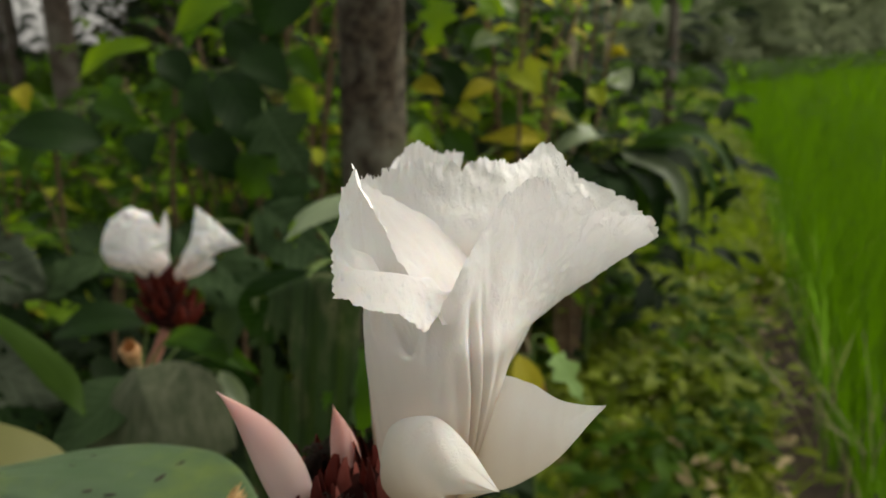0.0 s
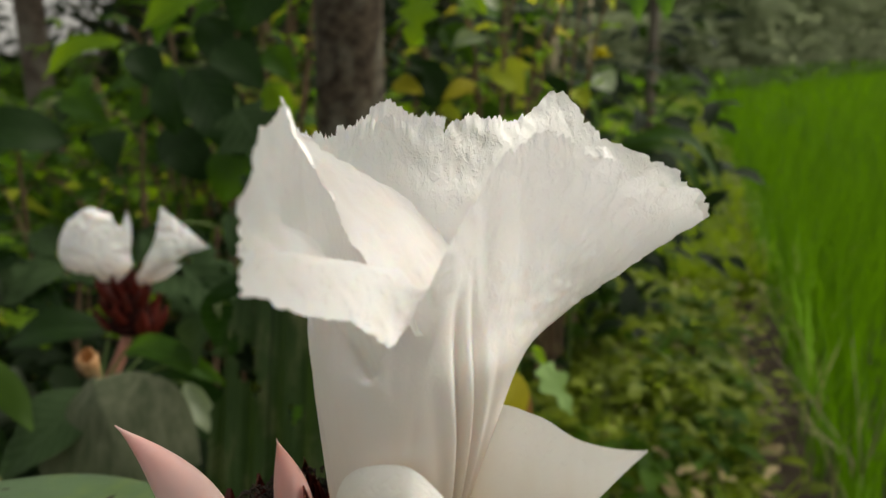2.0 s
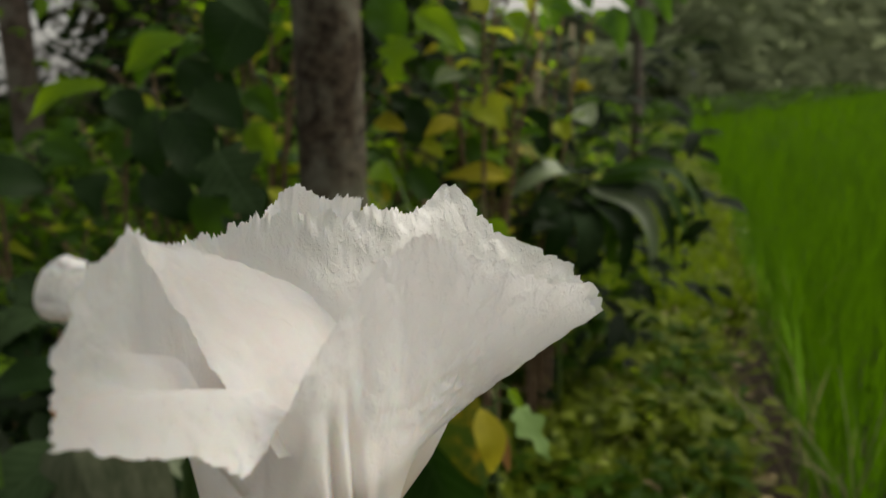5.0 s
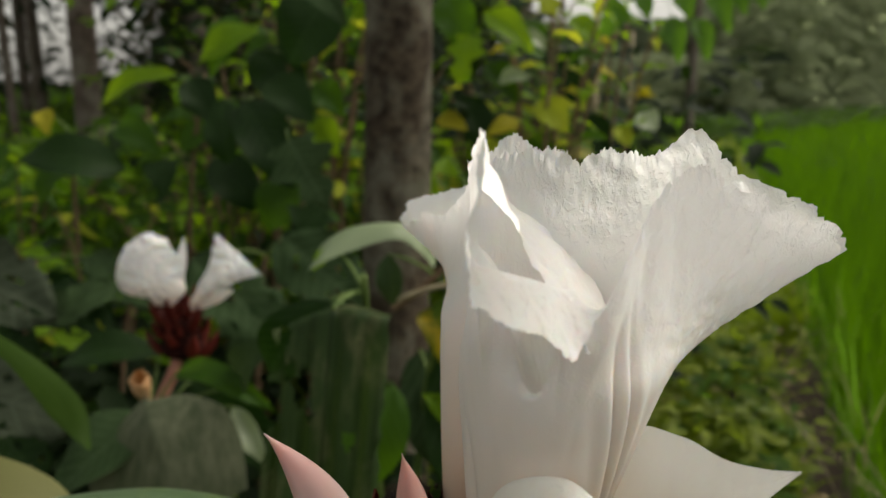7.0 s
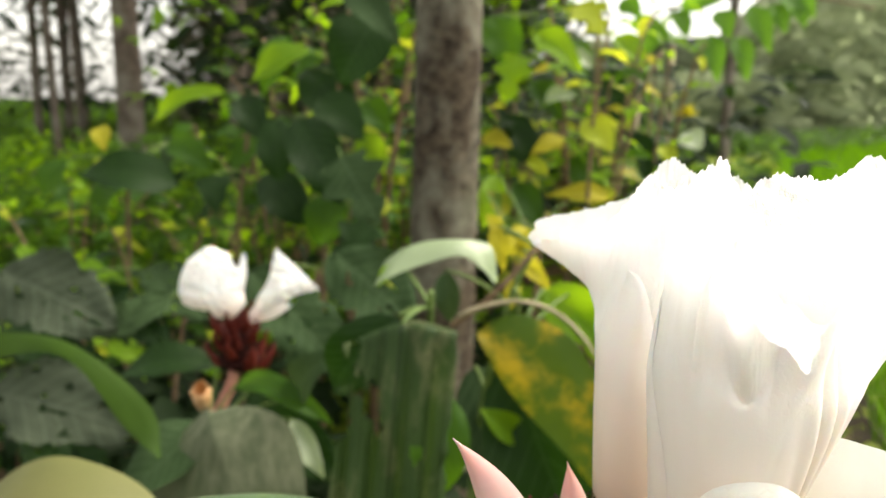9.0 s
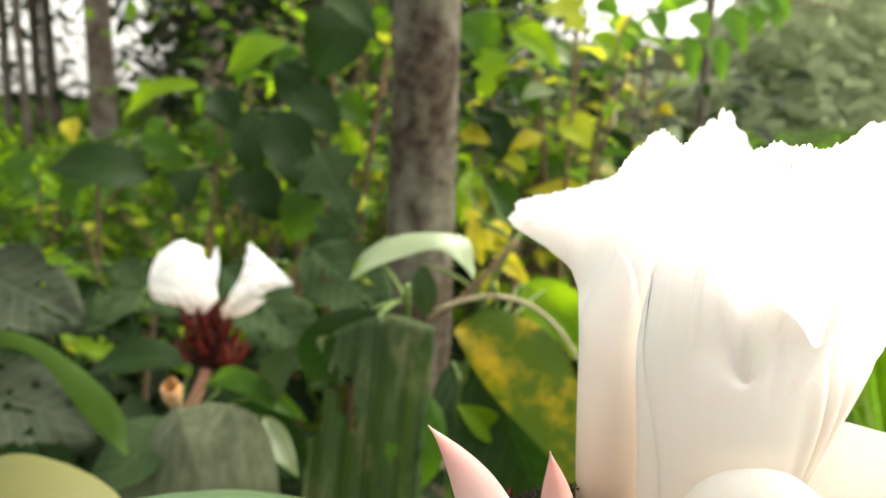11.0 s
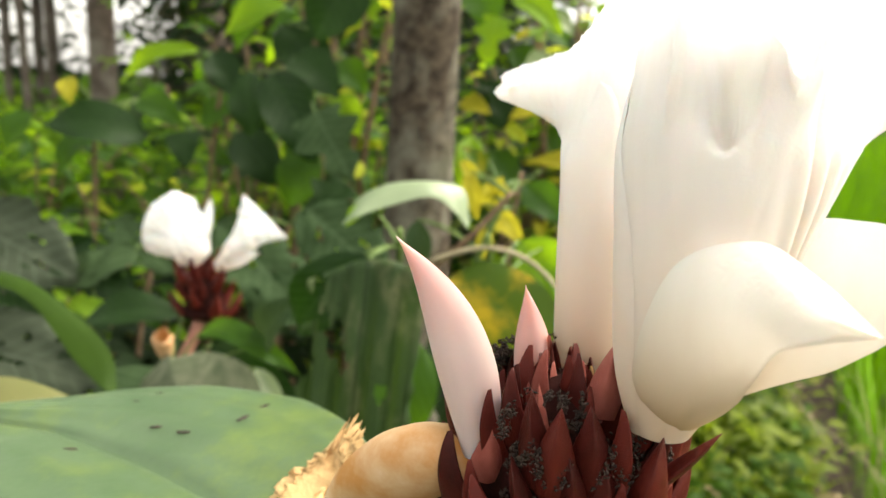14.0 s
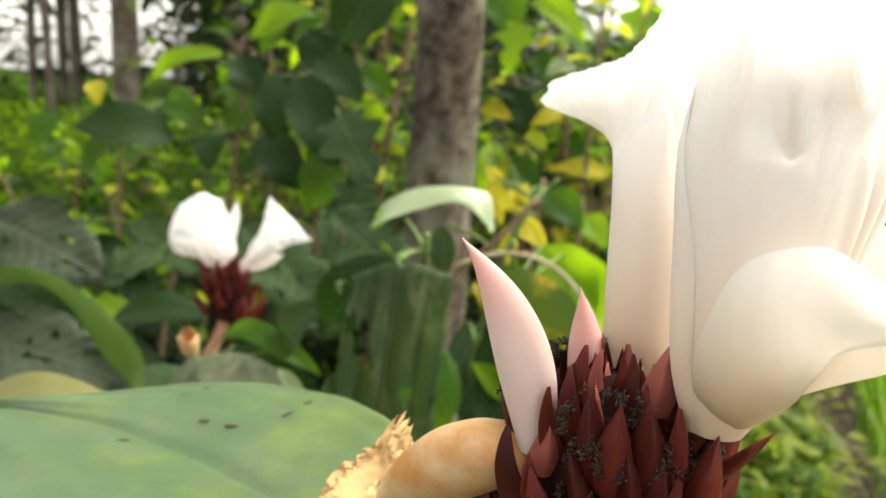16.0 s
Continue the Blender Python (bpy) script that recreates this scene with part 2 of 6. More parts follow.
# Paler than real leaves: the distance haze is painted into the colour.
MASS_FAR_HAZED = leaf_material("foliage_painted_haze", (0.12, 0.15, 0.085), (0.28, 0.32, 0.19), (0.34, 0.40, 0.22), 0.6, 0.9, island=True, veins=0, spec=0.05)
WEED = leaf_material("weed_green", (0.0100, 0.0300, 0.0030), (0.2300, 0.2900, 0.0240), (0.3000, 0.4300, 0.0180), 0.4, 0.5, island=True, veins=0, spec=0.14)
# Lighter, yellower than the weeds; the sunlight on the bank is painted in.
VERGE = leaf_material("verge_green", (0.05, 0.10, 0.006), (0.26, 0.34, 0.025), (0.36, 0.52, 0.02), 0.4, 0.5, island=True, veins=0, spec=0.14)
RICE = leaf_material("rice_green", (0.014, 0.056, 0.001), (0.100, 0.212, 0.006), (0.165, 0.38, 0.005), 0.45, 0.5, island=True, veins=0)
BRACT = leaf_material("bract_red", (0.020, 0.003, 0.003), (0.140, 0.020, 0.013), (0.25, 0.03, 0.015), 0.06, 0.38, veins=0, blotch=2.5, spec=0.2)
BRACT_PALE = leaf_material("bract_pale", (0.20, 0.04, 0.03), (0.42, 0.14, 0.11), (0.4, 0.12, 0.08), 0.08, 0.45, veins=0, blotch=2.5, spec=0.2)
BRACT_GREEN = leaf_material("bract_brown_green", (0.12, 0.03, 0.015), (0.20, 0.12, 0.045), (0.2, 0.1, 0.03), 0.06, 0.5, veins=0, blotch=2.5, spec=0.15)
# Pale grey-green that paints the haze over the far trees.
PAINTED_HAZE = plain("woods_painted_haze", (0.10, 0.12, 0.075), (0.21, 0.24, 0.15), 0.6, 0.95, 0.2, 0.2, None, 0.05)
ASH = leaf_material("leaf_ash_green", (0.018, 0.028, 0.016), (0.066, 0.080, 0.052), (0.08, 0.12, 0.04), 0.15, 0.8, spec=0.08)
STRAW = leaf_material("dry_straw", (0.13, 0.085, 0.04), (0.40, 0.33, 0.18), (0.5, 0.45, 0.2), 0.25, 0.7, island=True, veins=0)
# Brighter copy of the foliage green; the sunlight is in the colour.
MASS_PAINTED_SUN = leaf_material("foliage_painted_sun", (0.03, 0.085, 0.005), (0.14, 0.26, 0.012), (0.34, 0.58, 0.016), 0.5, 0.6, island=True, veins=0, spec=0.1)
# Dull brown-green copy; the dimness of the grove's depth is in the colour.
WOODS = leaf_material("foliage_painted_dim", (0.022, 0.024, 0.013), (0.105, 0.098, 0.060), (0.12, 0.12, 0.06), 0.3, 0.8, island=True, veins=0, spec=0.05)
BARK = bark_material("trunk_bark", (0.020, 0.014, 0.010), (0.090, 0.070, 0.047), (0.20, 0.19, 0.145), 9.0)
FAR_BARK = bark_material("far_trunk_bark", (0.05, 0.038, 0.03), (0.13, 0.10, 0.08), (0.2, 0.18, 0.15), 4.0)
TURN2 = leaf_material("leaf_dusty_yellow", (0.0768, 0.0960, 0.0288), (0.1536, 0.1488, 0.0576), (0.1920, 0.2160, 0.0480), 0.25, 0.5, veins=0)
YLIME = leaf_material("leaf_yellow_lime", (0.24, 0.30, 0.02), (0.38, 0.42, 0.03), (0.75, 0.80, 0.05), 0.45)
PGREEN = leaf_material("leaf_pale_green", (0.16, 0.28, 0.09), (0.25, 0.38, 0.14), (0.4, 0.65, 0.12), 0.35)
LIMEG = leaf_material("leaf_fresh_green", (0.0448, 0.1216, 0.0128), (0.0896, 0.1920, 0.0192), (0.2240, 0.4608, 0.0320), 0.5)
SOIL = plain("soil", (0.018, 0.012, 0.008), (0.055, 0.04, 0.025), 9, 0.95, 0.8, 0.03)


MID_PLAIN = leaf_material("leaf_bent_green", (0.010, 0.026, 0.004), (0.040, 0.080, 0.010), (0.12, 0.24, 0.012), 0.35, 0.5, veins=0, spec=0.08, blotch=18.0)
TURN_PLAIN = leaf_material("leaf_half_yellow", (0.022, 0.055, 0.006), (0.070, 0.120, 0.010), (0.20, 0.28, 0.012), 0.35, 0.5, veins=0, blotch=14.0, spots=(0.42, 0.28, 0.015), spot_scale=15.0)
LIMP = leaf_material("leaf_limp_streaked", (0.016, 0.036, 0.010), (0.240, 0.240, 0.165), (0.10, 0.15, 0.04), 0.18, 0.6, veins=0, blotch=70.0, grain=(1.0, 1.0, 0.12))
STRAWLEAF = leaf_material("leaf_straw", (0.26, 0.24, 0.10), (0.40, 0.36, 0.18), (0.5, 0.45, 0.2), 0.3, 0.6)

# ---- building blocks ----
GROUND = -0.15


def mesh_of(name, verts, faces, smooth=True):
    me = bpy.data.meshes.new(name)
    me.from_pydata([tuple(v) for v in verts], [], [tuple(f) for f in faces])
    if smooth:
        me.shade_smooth()
    me.update()
    return me


def part(name, me, material, parent, label="", at=None):
    """One mesh under a thing or a part, in the thing's own coordinates."""
    ob = new(name, me)
    if material is not None and not me.materials:
        me.materials.append(material)
    ob.parent = parent
    if at is not None:
        ob.matrix_basis = at
    return tagged(ob, label) if label else ob


def thing(name, label, category, group="", at=None, kind=""):
    ob = tagged(new(name), label, category, group, kind)
    ob.empty_display_size = 0.02
    if at is not None:
        ob.matrix_basis = at if isinstance(at, Matrix) else Matrix.Translation(at)
    return ob


def lone(name, me, material, label, category, kind="", group=""):
    ob = new(name, me)
    me.materials.append(material)
    return tagged(ob, label, category, group, kind)


def grid(nu, nv, close=False):
    """Faces of a grid of nu x nv points, u fastest; closed round u if asked."""
    out = []
    for j in range(nv - 1):
        for i in range(nu if close else nu - 1):
            k = (i + 1) % nu
            out.append((j * nu + i, j * nu + k, (j + 1) * nu + k, (j + 1) * nu + i))
    return out


def bezier(p, s):
    p = [Vector(q) for q in p]
    while len(p) > 1:
        p = [a.lerp(b, s) for a, b in zip(p, p[1:])]
    return p[0]


def tube(points, radii, sides=10, wobble=0.0, steps=None):
    """A round stem along a line of points, with a radius at each."""
    pts = [Vector(p) for p in points]
    verts = []
    side = Vector((1, 0, 0))
    for k, p in enumerate(pts):
        d = (pts[min(k + 1, len(pts) - 1)] - pts[max(k - 1, 0)]).normalized()
        a = (side - d * side.dot(d)).normalized()
        b = d.cross(a)
        for i in range(sides):
            w = 2 * math.pi * i / sides
            r = radii[k] * (1 + wobble * noise.noise(Vector((3 * math.cos(w), 3 * math.sin(w), 6 * k / len(pts)))))
            verts.append(p + r * (math.cos(w) * a + math.sin(w) * b))
    faces = grid(sides, len(pts), True)
    faces.append(tuple(range(sides))[::-1])
    faces.append(tuple((len(pts) - 1) * sides + i for i in range(sides)))
    return verts, faces


def stem_mesh(name, ctrl, r0, r1, n=10, sides=8, wobble=0.0):
    pts = [bezier(ctrl, k / (n - 1)) for k in range(n)]
    return mesh_of(name, *tube(pts, [r0 + (r1 - r0) * k / (n - 1) for k in range(n)], sides, wobble))


OUTLINE = {
    "oval": lambda s: math.sin(math.pi * s ** 0.85) ** 0.75 * (1 - 0.25 * s),
    "lance": lambda s: math.sin(math.pi * s ** 0.75) ** 0.9,
    "heart": lambda s: (1.15 * (1 - s) ** 0.8 * (min(1, s * 9) ** 0.5)),
    "strap": lambda s: min(1, 6 * s + 0.25) * (1 - s ** 4) ** 0.8,
    "broad": lambda s: math.sin(math.pi * s ** 0.9) ** 0.6,
    "lobed": lambda s: max(0.03, (1.2 * (1 - s) ** 0.75 * (min(1, s * 8) ** 0.5)) * (0.72 + 0.28 * math.cos(16 * s + 0.4))),
}


def leaf_mesh(name, shape, arch=0.12, fold=0.18, ripple=0.03, nx=7, ny=14, seed=0, twist=0.0, ragged=0.0):
    """A leaf one long (+y, from stalk to tip) and one wide (x), upper side +z."""
    verts = []
    for j in range(ny):
        s = j / (ny - 1)
        w = 0.5 * OUTLINE[shape](s)
        if ragged:
            w *= 1 - ragged * max(0, noise.noise(Vector((seed, 7 * s, 1.3))))
        for i in range(nx):
            x = -1 + 2 * i / (nx - 1)
            e = 1.0
            if ragged and abs(x) > 0.9:
                e = 1 - ragged * 0.8 * abs(noise.noise(Vector((seed + x, 21 * s, 4))))
            z = arch * math.sin(math.pi * s) + fold * abs(x) * w
            z += ripple * x * x * math.sin(9 * s + seed + 2 * x) + 0.5 * ripple * noise.noise(Vector((2 * x, 4 * s, seed)))
            a = twist * (s - 0.5)
            px = x * w * e
            verts.append((px * math.cos(a), s, z + px * math.sin(a)))
    faces = grid(nx, ny)
    if ragged:
        mids = [(sum(verts[i][0] for i in q) / 4, sum(verts[i][1] for i in q) / 4) for q in faces]
        faces = [q for q, (x, y) in zip(faces, mids) if noise.noise(Vector((9 * x, 9 * y, 3 + seed))) < 0.40]
    return mesh_of(name, verts, faces)


def drape_mesh(name, seed, nx=31, ny=46):
    """A long leaf that comes over a fold and hangs down in shallow pleats, with torn holes."""
    verts = []
    for j in range(ny):
        s = j / (ny - 1)
        w = 0.5 * (1 - max(0, s - 0.75) ** 2 * 6) * (0.9 + 0.1 * min(1, s * 8))
        for i in range(nx):
            x = -1 + 2 * i / (nx - 1)
            edge = 1 - 0.16 * abs(noise.noise(Vector((seed + 3 * x, 9 * s, 2)))) * (abs(x) > 0.9)
            y = max(0, s - 0.14) / 0.86
            z = -max(0, 0.14 - s) * 1.6 - 0.9 * max(0, s - 0.1) * 0.02
            z += (0.018 * math.sin(13 * x + 2 * seed) + 0.012 * math.cos(27 * x)) * min(1, 2 * s) + 0.02 * noise.noise(Vector((2 * x, 3 * s, seed)))
            verts.append((x * w * edge, y + 0.02 * x * math.sin(3 * x + seed) + (0.05 * x + 0.07 * x * x) * (1 - s), z))
    faces = []
    for q in grid(nx, ny):
        cx = sum(verts[i][0] for i in q) / 4
        cy = sum(verts[i][1] for i in q) / 4
        torn = any(((cx - hx) / rx) ** 2 + ((cy - hy) / ry) ** 2 < 1 + 0.5 * noise.noise(Vector((20 * cx, 20 * cy, seed))) for hx, hy, rx, ry in
                   ((0.20, 0.33, 0.07, 0.08), (0.31, 0.26, 0.06, 0.05), (0.12, 0.42, 0.04, 0.05), (0.38, 0.12, 0.06, 0.04), (-0.22, 0.52, 0.05, 0.04), (0.44, 0.22, 0.09, 0.07), (0.45, 0.40, 0.07, 0.10)))
        if not torn:
            faces.append(q)
    return mesh_of(name, verts, faces)


LEAVES = {
    "holed": [drape_mesh("holed_leaf", k) for k in range(3)],
    "oval": [leaf_mesh("oval_leaf", "oval", 0.10, 0.25, 0.04, seed=k) for k in range(3)],
    "lance": [leaf_mesh("lance_leaf", "lance", 0.16, 0.14, 0.03, seed=k) for k in range(3)],
    "heart": [leaf_mesh("heart_leaf", "heart", 0.10, 0.15, 0.05, seed=k) for k in range(3)],
    "lobed": [leaf_mesh("lobed_leaf", "lobed", 0.08, 0.12, 0.04, nx=7, ny=22, seed=k) for k in range(3)],
    "blade": [leaf_mesh("grass_blade", "strap", 0.10, 0.0, 0.0, nx=3, ny=9, seed=k) for k in range(3)],
    "strap": [leaf_mesh("strap_leaf", "strap", 0.34, 0.06, 0.01, nx=5, ny=18, seed=k) for k in range(3)],
    "broad": [leaf_mesh("broad_leaf", "broad", 0.14, 0.16, 0.05, nx=9, ny=20, seed=k) for k in range(3)],
    "ragged": [leaf_mesh("ragged_leaf", "broad", 0.06, 0.10, 0.05, nx=31, ny=56, seed=k, ragged=0.45) for k in range(3)],
    "droop": [leaf_mesh("droop_leaf", "lance", 0.32, 0.10, 0.02, ny=18, seed=k) for k in range(3)],
}
PAINTED = {}
def shared(kind, k, material):
    """The unit leaf of a kind in a material; made once."""
    key = (kind, k, material.name)
    if key not in PAINTED:
        me = LEAVES[kind][k].copy()
        me.materials.append(material)
        PAINTED[key] = me
    return PAINTED[key]


def leaf_pose(base, tip, width, face):
    """From a unit leaf to one that reaches from base to tip, its upper side towards face."""
    b, y = Vector(base), Vector(tip) - Vector(base)
    length = y.length
    y.normalize()
    f = Vector(face)
    z = f - y * f.dot(y)
    if z.length < 1e-4:
        z = Vector((0, 0, 1)) - y * y.z
    z.normalize()
    x = y.cross(z)
    m = Matrix((x, y, z)).transposed().to_4x4()
    return Matrix.Translation(b) @ m @ Matrix.Diagonal((width, length, length, 1))


def leaf(parent, kind, material, base, tip, width, face=(0, -0.7, 0.7), k=0, label="", name="leaf"):
    ob = new(name, shared(kind, k % 3, material))
    ob.parent = parent
    ob.matrix_basis = leaf_pose(base, tip, width, face)
    return tagged(ob, label) if label else ob


class Heap:
    """Many small pieces gathered into one mesh."""

    def __init__(self):
        self.v, self.f = [], []

    def add(self, verts, faces):
        o = len(self.v)
        self.v.extend(verts)
        self.f.extend(tuple(i + o for i in q) for q in faces)

    def leaf(self, base, tip, width, face, bend=0.15):
        """A folded leaf of six faces."""
        b, t, f = Vector(base), Vector(tip), Vector(face)
        y = t - b
        n = y.length
        y.normalize()
        z = f - y * f.dot(y)
        z = z.normalized() if z.length > 1e-4 else Vector((0, 0, 1))
        x = y.cross(z)
        out = [b]
        for s, w in ((0.3, 0.42), (0.65, 0.40)):
            c = b + y * n * s + z * n * bend * (1 - abs(2 * s - 1))
            out += [c - x * w * width + z * 0.12 * width, c, c + x * w * width + z * 0.12 * width]
        out.append(t)
        self.add(out, [(0, 2, 1), (0, 3, 2), (1, 2, 5, 4), (2, 3, 6, 5), (4, 5, 7), (5, 6, 7)])

    def blade(self, base, tip, width, sag, face):
        """A grass blade of four faces that bends over."""
        b, t = Vector(base), Vector(tip)
        x = Vector(face) * width * 0.5
        mid = b.lerp(t, 0.55) + Vector((0, 0, sag))
        q = b.lerp(mid, 0.5) + Vector((0, 0, sag * 0.3))
        self.add([b - x * 0.7, b + x * 0.7, q - x, q + x, mid - x * 0.9, mid + x * 0.9, t], [(0, 1, 3, 2), (2, 3, 5, 4), (4, 5, 6)])

    def mesh(self, name):
        return mesh_of(name, self.v, self.f)


# ---- the open flower ----


def ring_spline(keys, u):
    """Smooth closed curve through rows of (angle, values...) at the angle u."""
    n = len(keys)
    u %= 360
    i = max(k for k in range(n) if keys[k][0] <= u)
    a, b, c, d = keys[i - 1], keys[i], keys[(i + 1) % n], keys[(i + 2) % n]
    span = (c[0] - b[0]) % 360
    s = (u - b[0]) / span
    pa = (b[0] - a[0]) % 360
    pd = (d[0] - c[0]) % 360
    out = []
    for q in range(1, len(b)):
        m0 = (c[q] - a[q]) / (span + pa) * span
        m1 = (d[q] - b[q]) / (span + pd) * span
        out.append((2 * s ** 3 - 3 * s * s + 1) * b[q] + (s ** 3 - 2 * s * s + s) * m0 + (3 * s * s - 2 * s ** 3) * c[q] + (s ** 3 - s * s) * m1)
    return out


class Funnel:
    """A crepe-like funnel: a narrow foot, a tube and a ruffled rim."""

    def __init__(self, foot, waist, neck, rim, seed=0, frill=1.0):
        self.foot, self.waist, self.neck, self.rim = foot, waist, neck, rim
        self.seed, self.frill = seed, frill

    def at(self, u, v):
        w = radians(u)
        c, s = math.cos(w), math.sin(w)

        def ring(r):
            x, y, z, rx, ry = r
            return Vector((x + rx * c, y + ry * s, z))
        x, y, z, lift = ring_spline(self.rim, u)
        b, m1, m2, r = ring(self.foot), ring(self.waist), ring(self.neck), Vector((x, y, z))
        m2.z = lift
        p = bezier((b, m1, m2, r), v)
        out = Vector((c, s, 0.15))
        along = (r - m2).normalized()
        k = self.seed
        ruff = max(0.0, (v - 0.5) / 0.5) ** 1.6
        wing = 0.35 + 1.5 * math.exp(-(((u - 342 + 180) % 360 - 180) / 26) ** 2) + 0.4 * math.exp(-(((u - 236 + 180) % 360 - 180) / 22) ** 2)
        big = noise.noise(Vector((3.2 * c + k, 3.2 * s, 1.5 * v)))
        mid = noise.noise(Vector((7 * c, 7 * s + k, 7 * v)))
        fine = noise.noise(Vector((30 * c, 30 * s, 40 * v + k)))
        p += out * self.frill * ruff * (0.0030 * big + (0.0007 * mid + 0.0007 * fine) * wing)
        wr = (0.00028 * noise.noise(Vector((34 * c, 34 * s, 95 * v))) + 0.00016 * noise.noise(Vector((70 * c, 70 * s, 190 * v)))) * min(1, max(0, v - 0.35) * 2) * (1.0 + 2.6 * math.exp(-(((u - 338 + 180) % 360 - 180) / 28) ** 2) + 0.3 * math.exp(-(((u - 236 + 180) % 360 - 180) / 24) ** 2))
        p += out * wr
        soft = min(1.0, max(0.0, (v - 0.58) / 0.14)) * self.frill
        crepe = 0.0019 * noise.noise(Vector((5.5 * c + 3, 5.5 * s, 9 * v + k))) + 0.0012 * noise.noise(Vector((12 * c, 12 * s + 5, 22 * v + k)))
        p += out * soft * (crepe + 0.0005 * abs(noise.noise(Vector((24 * c, 24 * s, 46 * v + k)))))
        tooth = max(0.0, (v - 0.86) / 0.14) ** 2
        lobe = noise.noise(Vector((6.5 * c + 2.3, 6.5 * s + k, 8)))
        jag = 1.1 * lobe + 0.3 * noise.noise(Vector((70 * c + k, 70 * s, 2))) + 0.55 * noise.noise(Vector((17 * c, 17 * s + k, 5)))
        p += (along + 0.4 * out) * tooth * 0.0034 * jag * self.frill
        return p

    def mesh(self, name, nu=420, nv=84):
        return mesh_of(name, [self.at(360 * i / nu, j / (nv - 1)) for j in range(nv) for i in range(nu)], grid(nu, nv, True))

    def sheath(self, name, u0, half, top, off, n=34, blunt=2.2, bulge=0.0, tuck=0.0030):
        """A petal that lies against the funnel, pointed at its top."""
        verts = []
        for j in range(n):
            s = j / (n - 1)
            w = half * (1 - s ** blunt) ** (0.8 if blunt < 4 else 0.5)
            for i in range(n):
                t = -1 + 2 * i / (n - 1)
                u = u0 + w * t
                a = radians(u)
                verts.append(self.at(u, s * top) + Vector((math.cos(a), math.sin(a), 0)) * (off * (1 - 0.5 * t * t) * (1 - 0.75 * s ** 3) + bulge * math.sin(math.pi * min(1, 1.02 * s)) * (1 - 0.95 * t ** 4) - tuck * s ** 5 - 0.0007 * t ** 8))
        return mesh_of(name, verts, grid(n, n))


def smooth_row(keys, v):
    """Smooth open curve through rows of (parameter, point) at v."""
    i = max(k for k in range(len(keys) - 1) if keys[k][0] <= v or k == 0)
    (v0, p0), (v1, p1) = keys[i], keys[i + 1]

    def slope(k):
        a, b = keys[max(k - 1, 0)], keys[min(k + 1, len(keys) - 1)]
        return (b[1] - a[1]) / (b[0] - a[0])
    h = v1 - v0
    q = (v - v0) / h
    return (2 * q ** 3 - 3 * q * q + 1) * p0 + (q ** 3 - 2 * q * q + q) * h * slope(i) + (3 * q * q - 2 * q ** 3) * p1 + (q ** 3 - q * q) * h * slope(i + 1)


def hump(u, u0, spread):
    return math.exp(-((((u - u0 + 180) % 360) - 180) / spread) ** 2)


class Blossom(Funnel):
    """A blossom of one rolled sheet: round tube, a shoulder and a torn rim that differ all the way round."""

    def __init__(self, rings, edge, seed=0, frill=1.0, pleats=(), crisp=(), spout=None):
        self.spout = spout
        self.rings, self.edge, self.seed, self.frill, self.pleats, self.crisp = rings, edge, seed, frill, pleats, crisp
        self.rows = {}

    def row(self, u):
        u %= 360
        if u not in self.rows:
            c, s = math.cos(radians(u)), math.sin(radians(u))
            x, y, z, sx, sy, sz = ring_spline(self.edge, u)
            keys = [(v, Vector((cx + r * c, cy + q * s, h))) for v, cx, cy, h, r, q in self.rings]
            top, side = keys[-1][1], Vector((sx, sy, sz))
            if self.spout:
                a0, a1, soft, ring = self.spout
                w = min(1.0, max(0.0, min(u - a0, a1 - u) / soft + 0.5))
                cx, cy, h, r, q = ring
                h -= 0.021 * hump(u, 247, 13)
                keys.append((0.71, top.lerp(side, 0.46).lerp(Vector((cx + r * c, cy + q * s, h)), w * w * (3 - 2 * w))))
            self.rows[u] = keys + [(0.82, side), (1.0, Vector((x, y, z)))]
        return self.rows[u]

    def at(self, u, v):
        keys = self.row(u)
        p = smooth_row(keys, v)
        w = radians(u)
        c, s = math.cos(w), math.sin(w)
        out = Vector((c, s, 0.15))
        k = self.seed
        wide = min(1.0, max(0.0, (v - 0.60) / 0.3))
        q = p * 90 + Vector((k, 0, 0))
        p = p + out * wide * self.frill * (0.0011 * noise.noise(q) + 0.0005 * noise.noise(q * 2.3))
        crisp = 0.28 + sum(a * hump(u, u0, spread) for u0, spread, a in self.crisp)
        ridge = 1 - abs(noise.noise(Vector((p.x * 340, p.y * 340, p.z * 520 + k))) * 2)
        p += out * wide * crisp * self.frill * (0.0008 * ridge * ridge + 0.0004 * noise.noise(p * 620))
        tooth, torn = max(0.0, (v - 0.86) / 0.14) ** 1.5, max(0.0, (v - 0.965) / 0.035)
        jag = tooth * 0.0016 * noise.noise(Vector((8 * c + k, 8 * s, 3))) + torn * (0.0009 * noise.noise(Vector((26 * c, 26 * s + k, 5))) + 0.0009 * noise.noise(Vector((75 * c + k, 75 * s, 2))))
        along = (keys[-1][1] - keys[-2][1]).normalized()
        p += (along + 0.25 * out) * jag * self.frill + out * tooth * self.frill * (0.0012 * noise.noise(p * 230) + 0.0006 * noise.noise(p * 480))
        for u0, turn, spread, depth, v0, v1 in self.pleats:
            mid = u0 + turn * (0.68 - v)
            if v0 < v < v1:
                p -= out * depth * hump(u, mid, spread) * math.sin(math.pi * (v - v0) / (v1 - v0)) ** 0.8
        return p


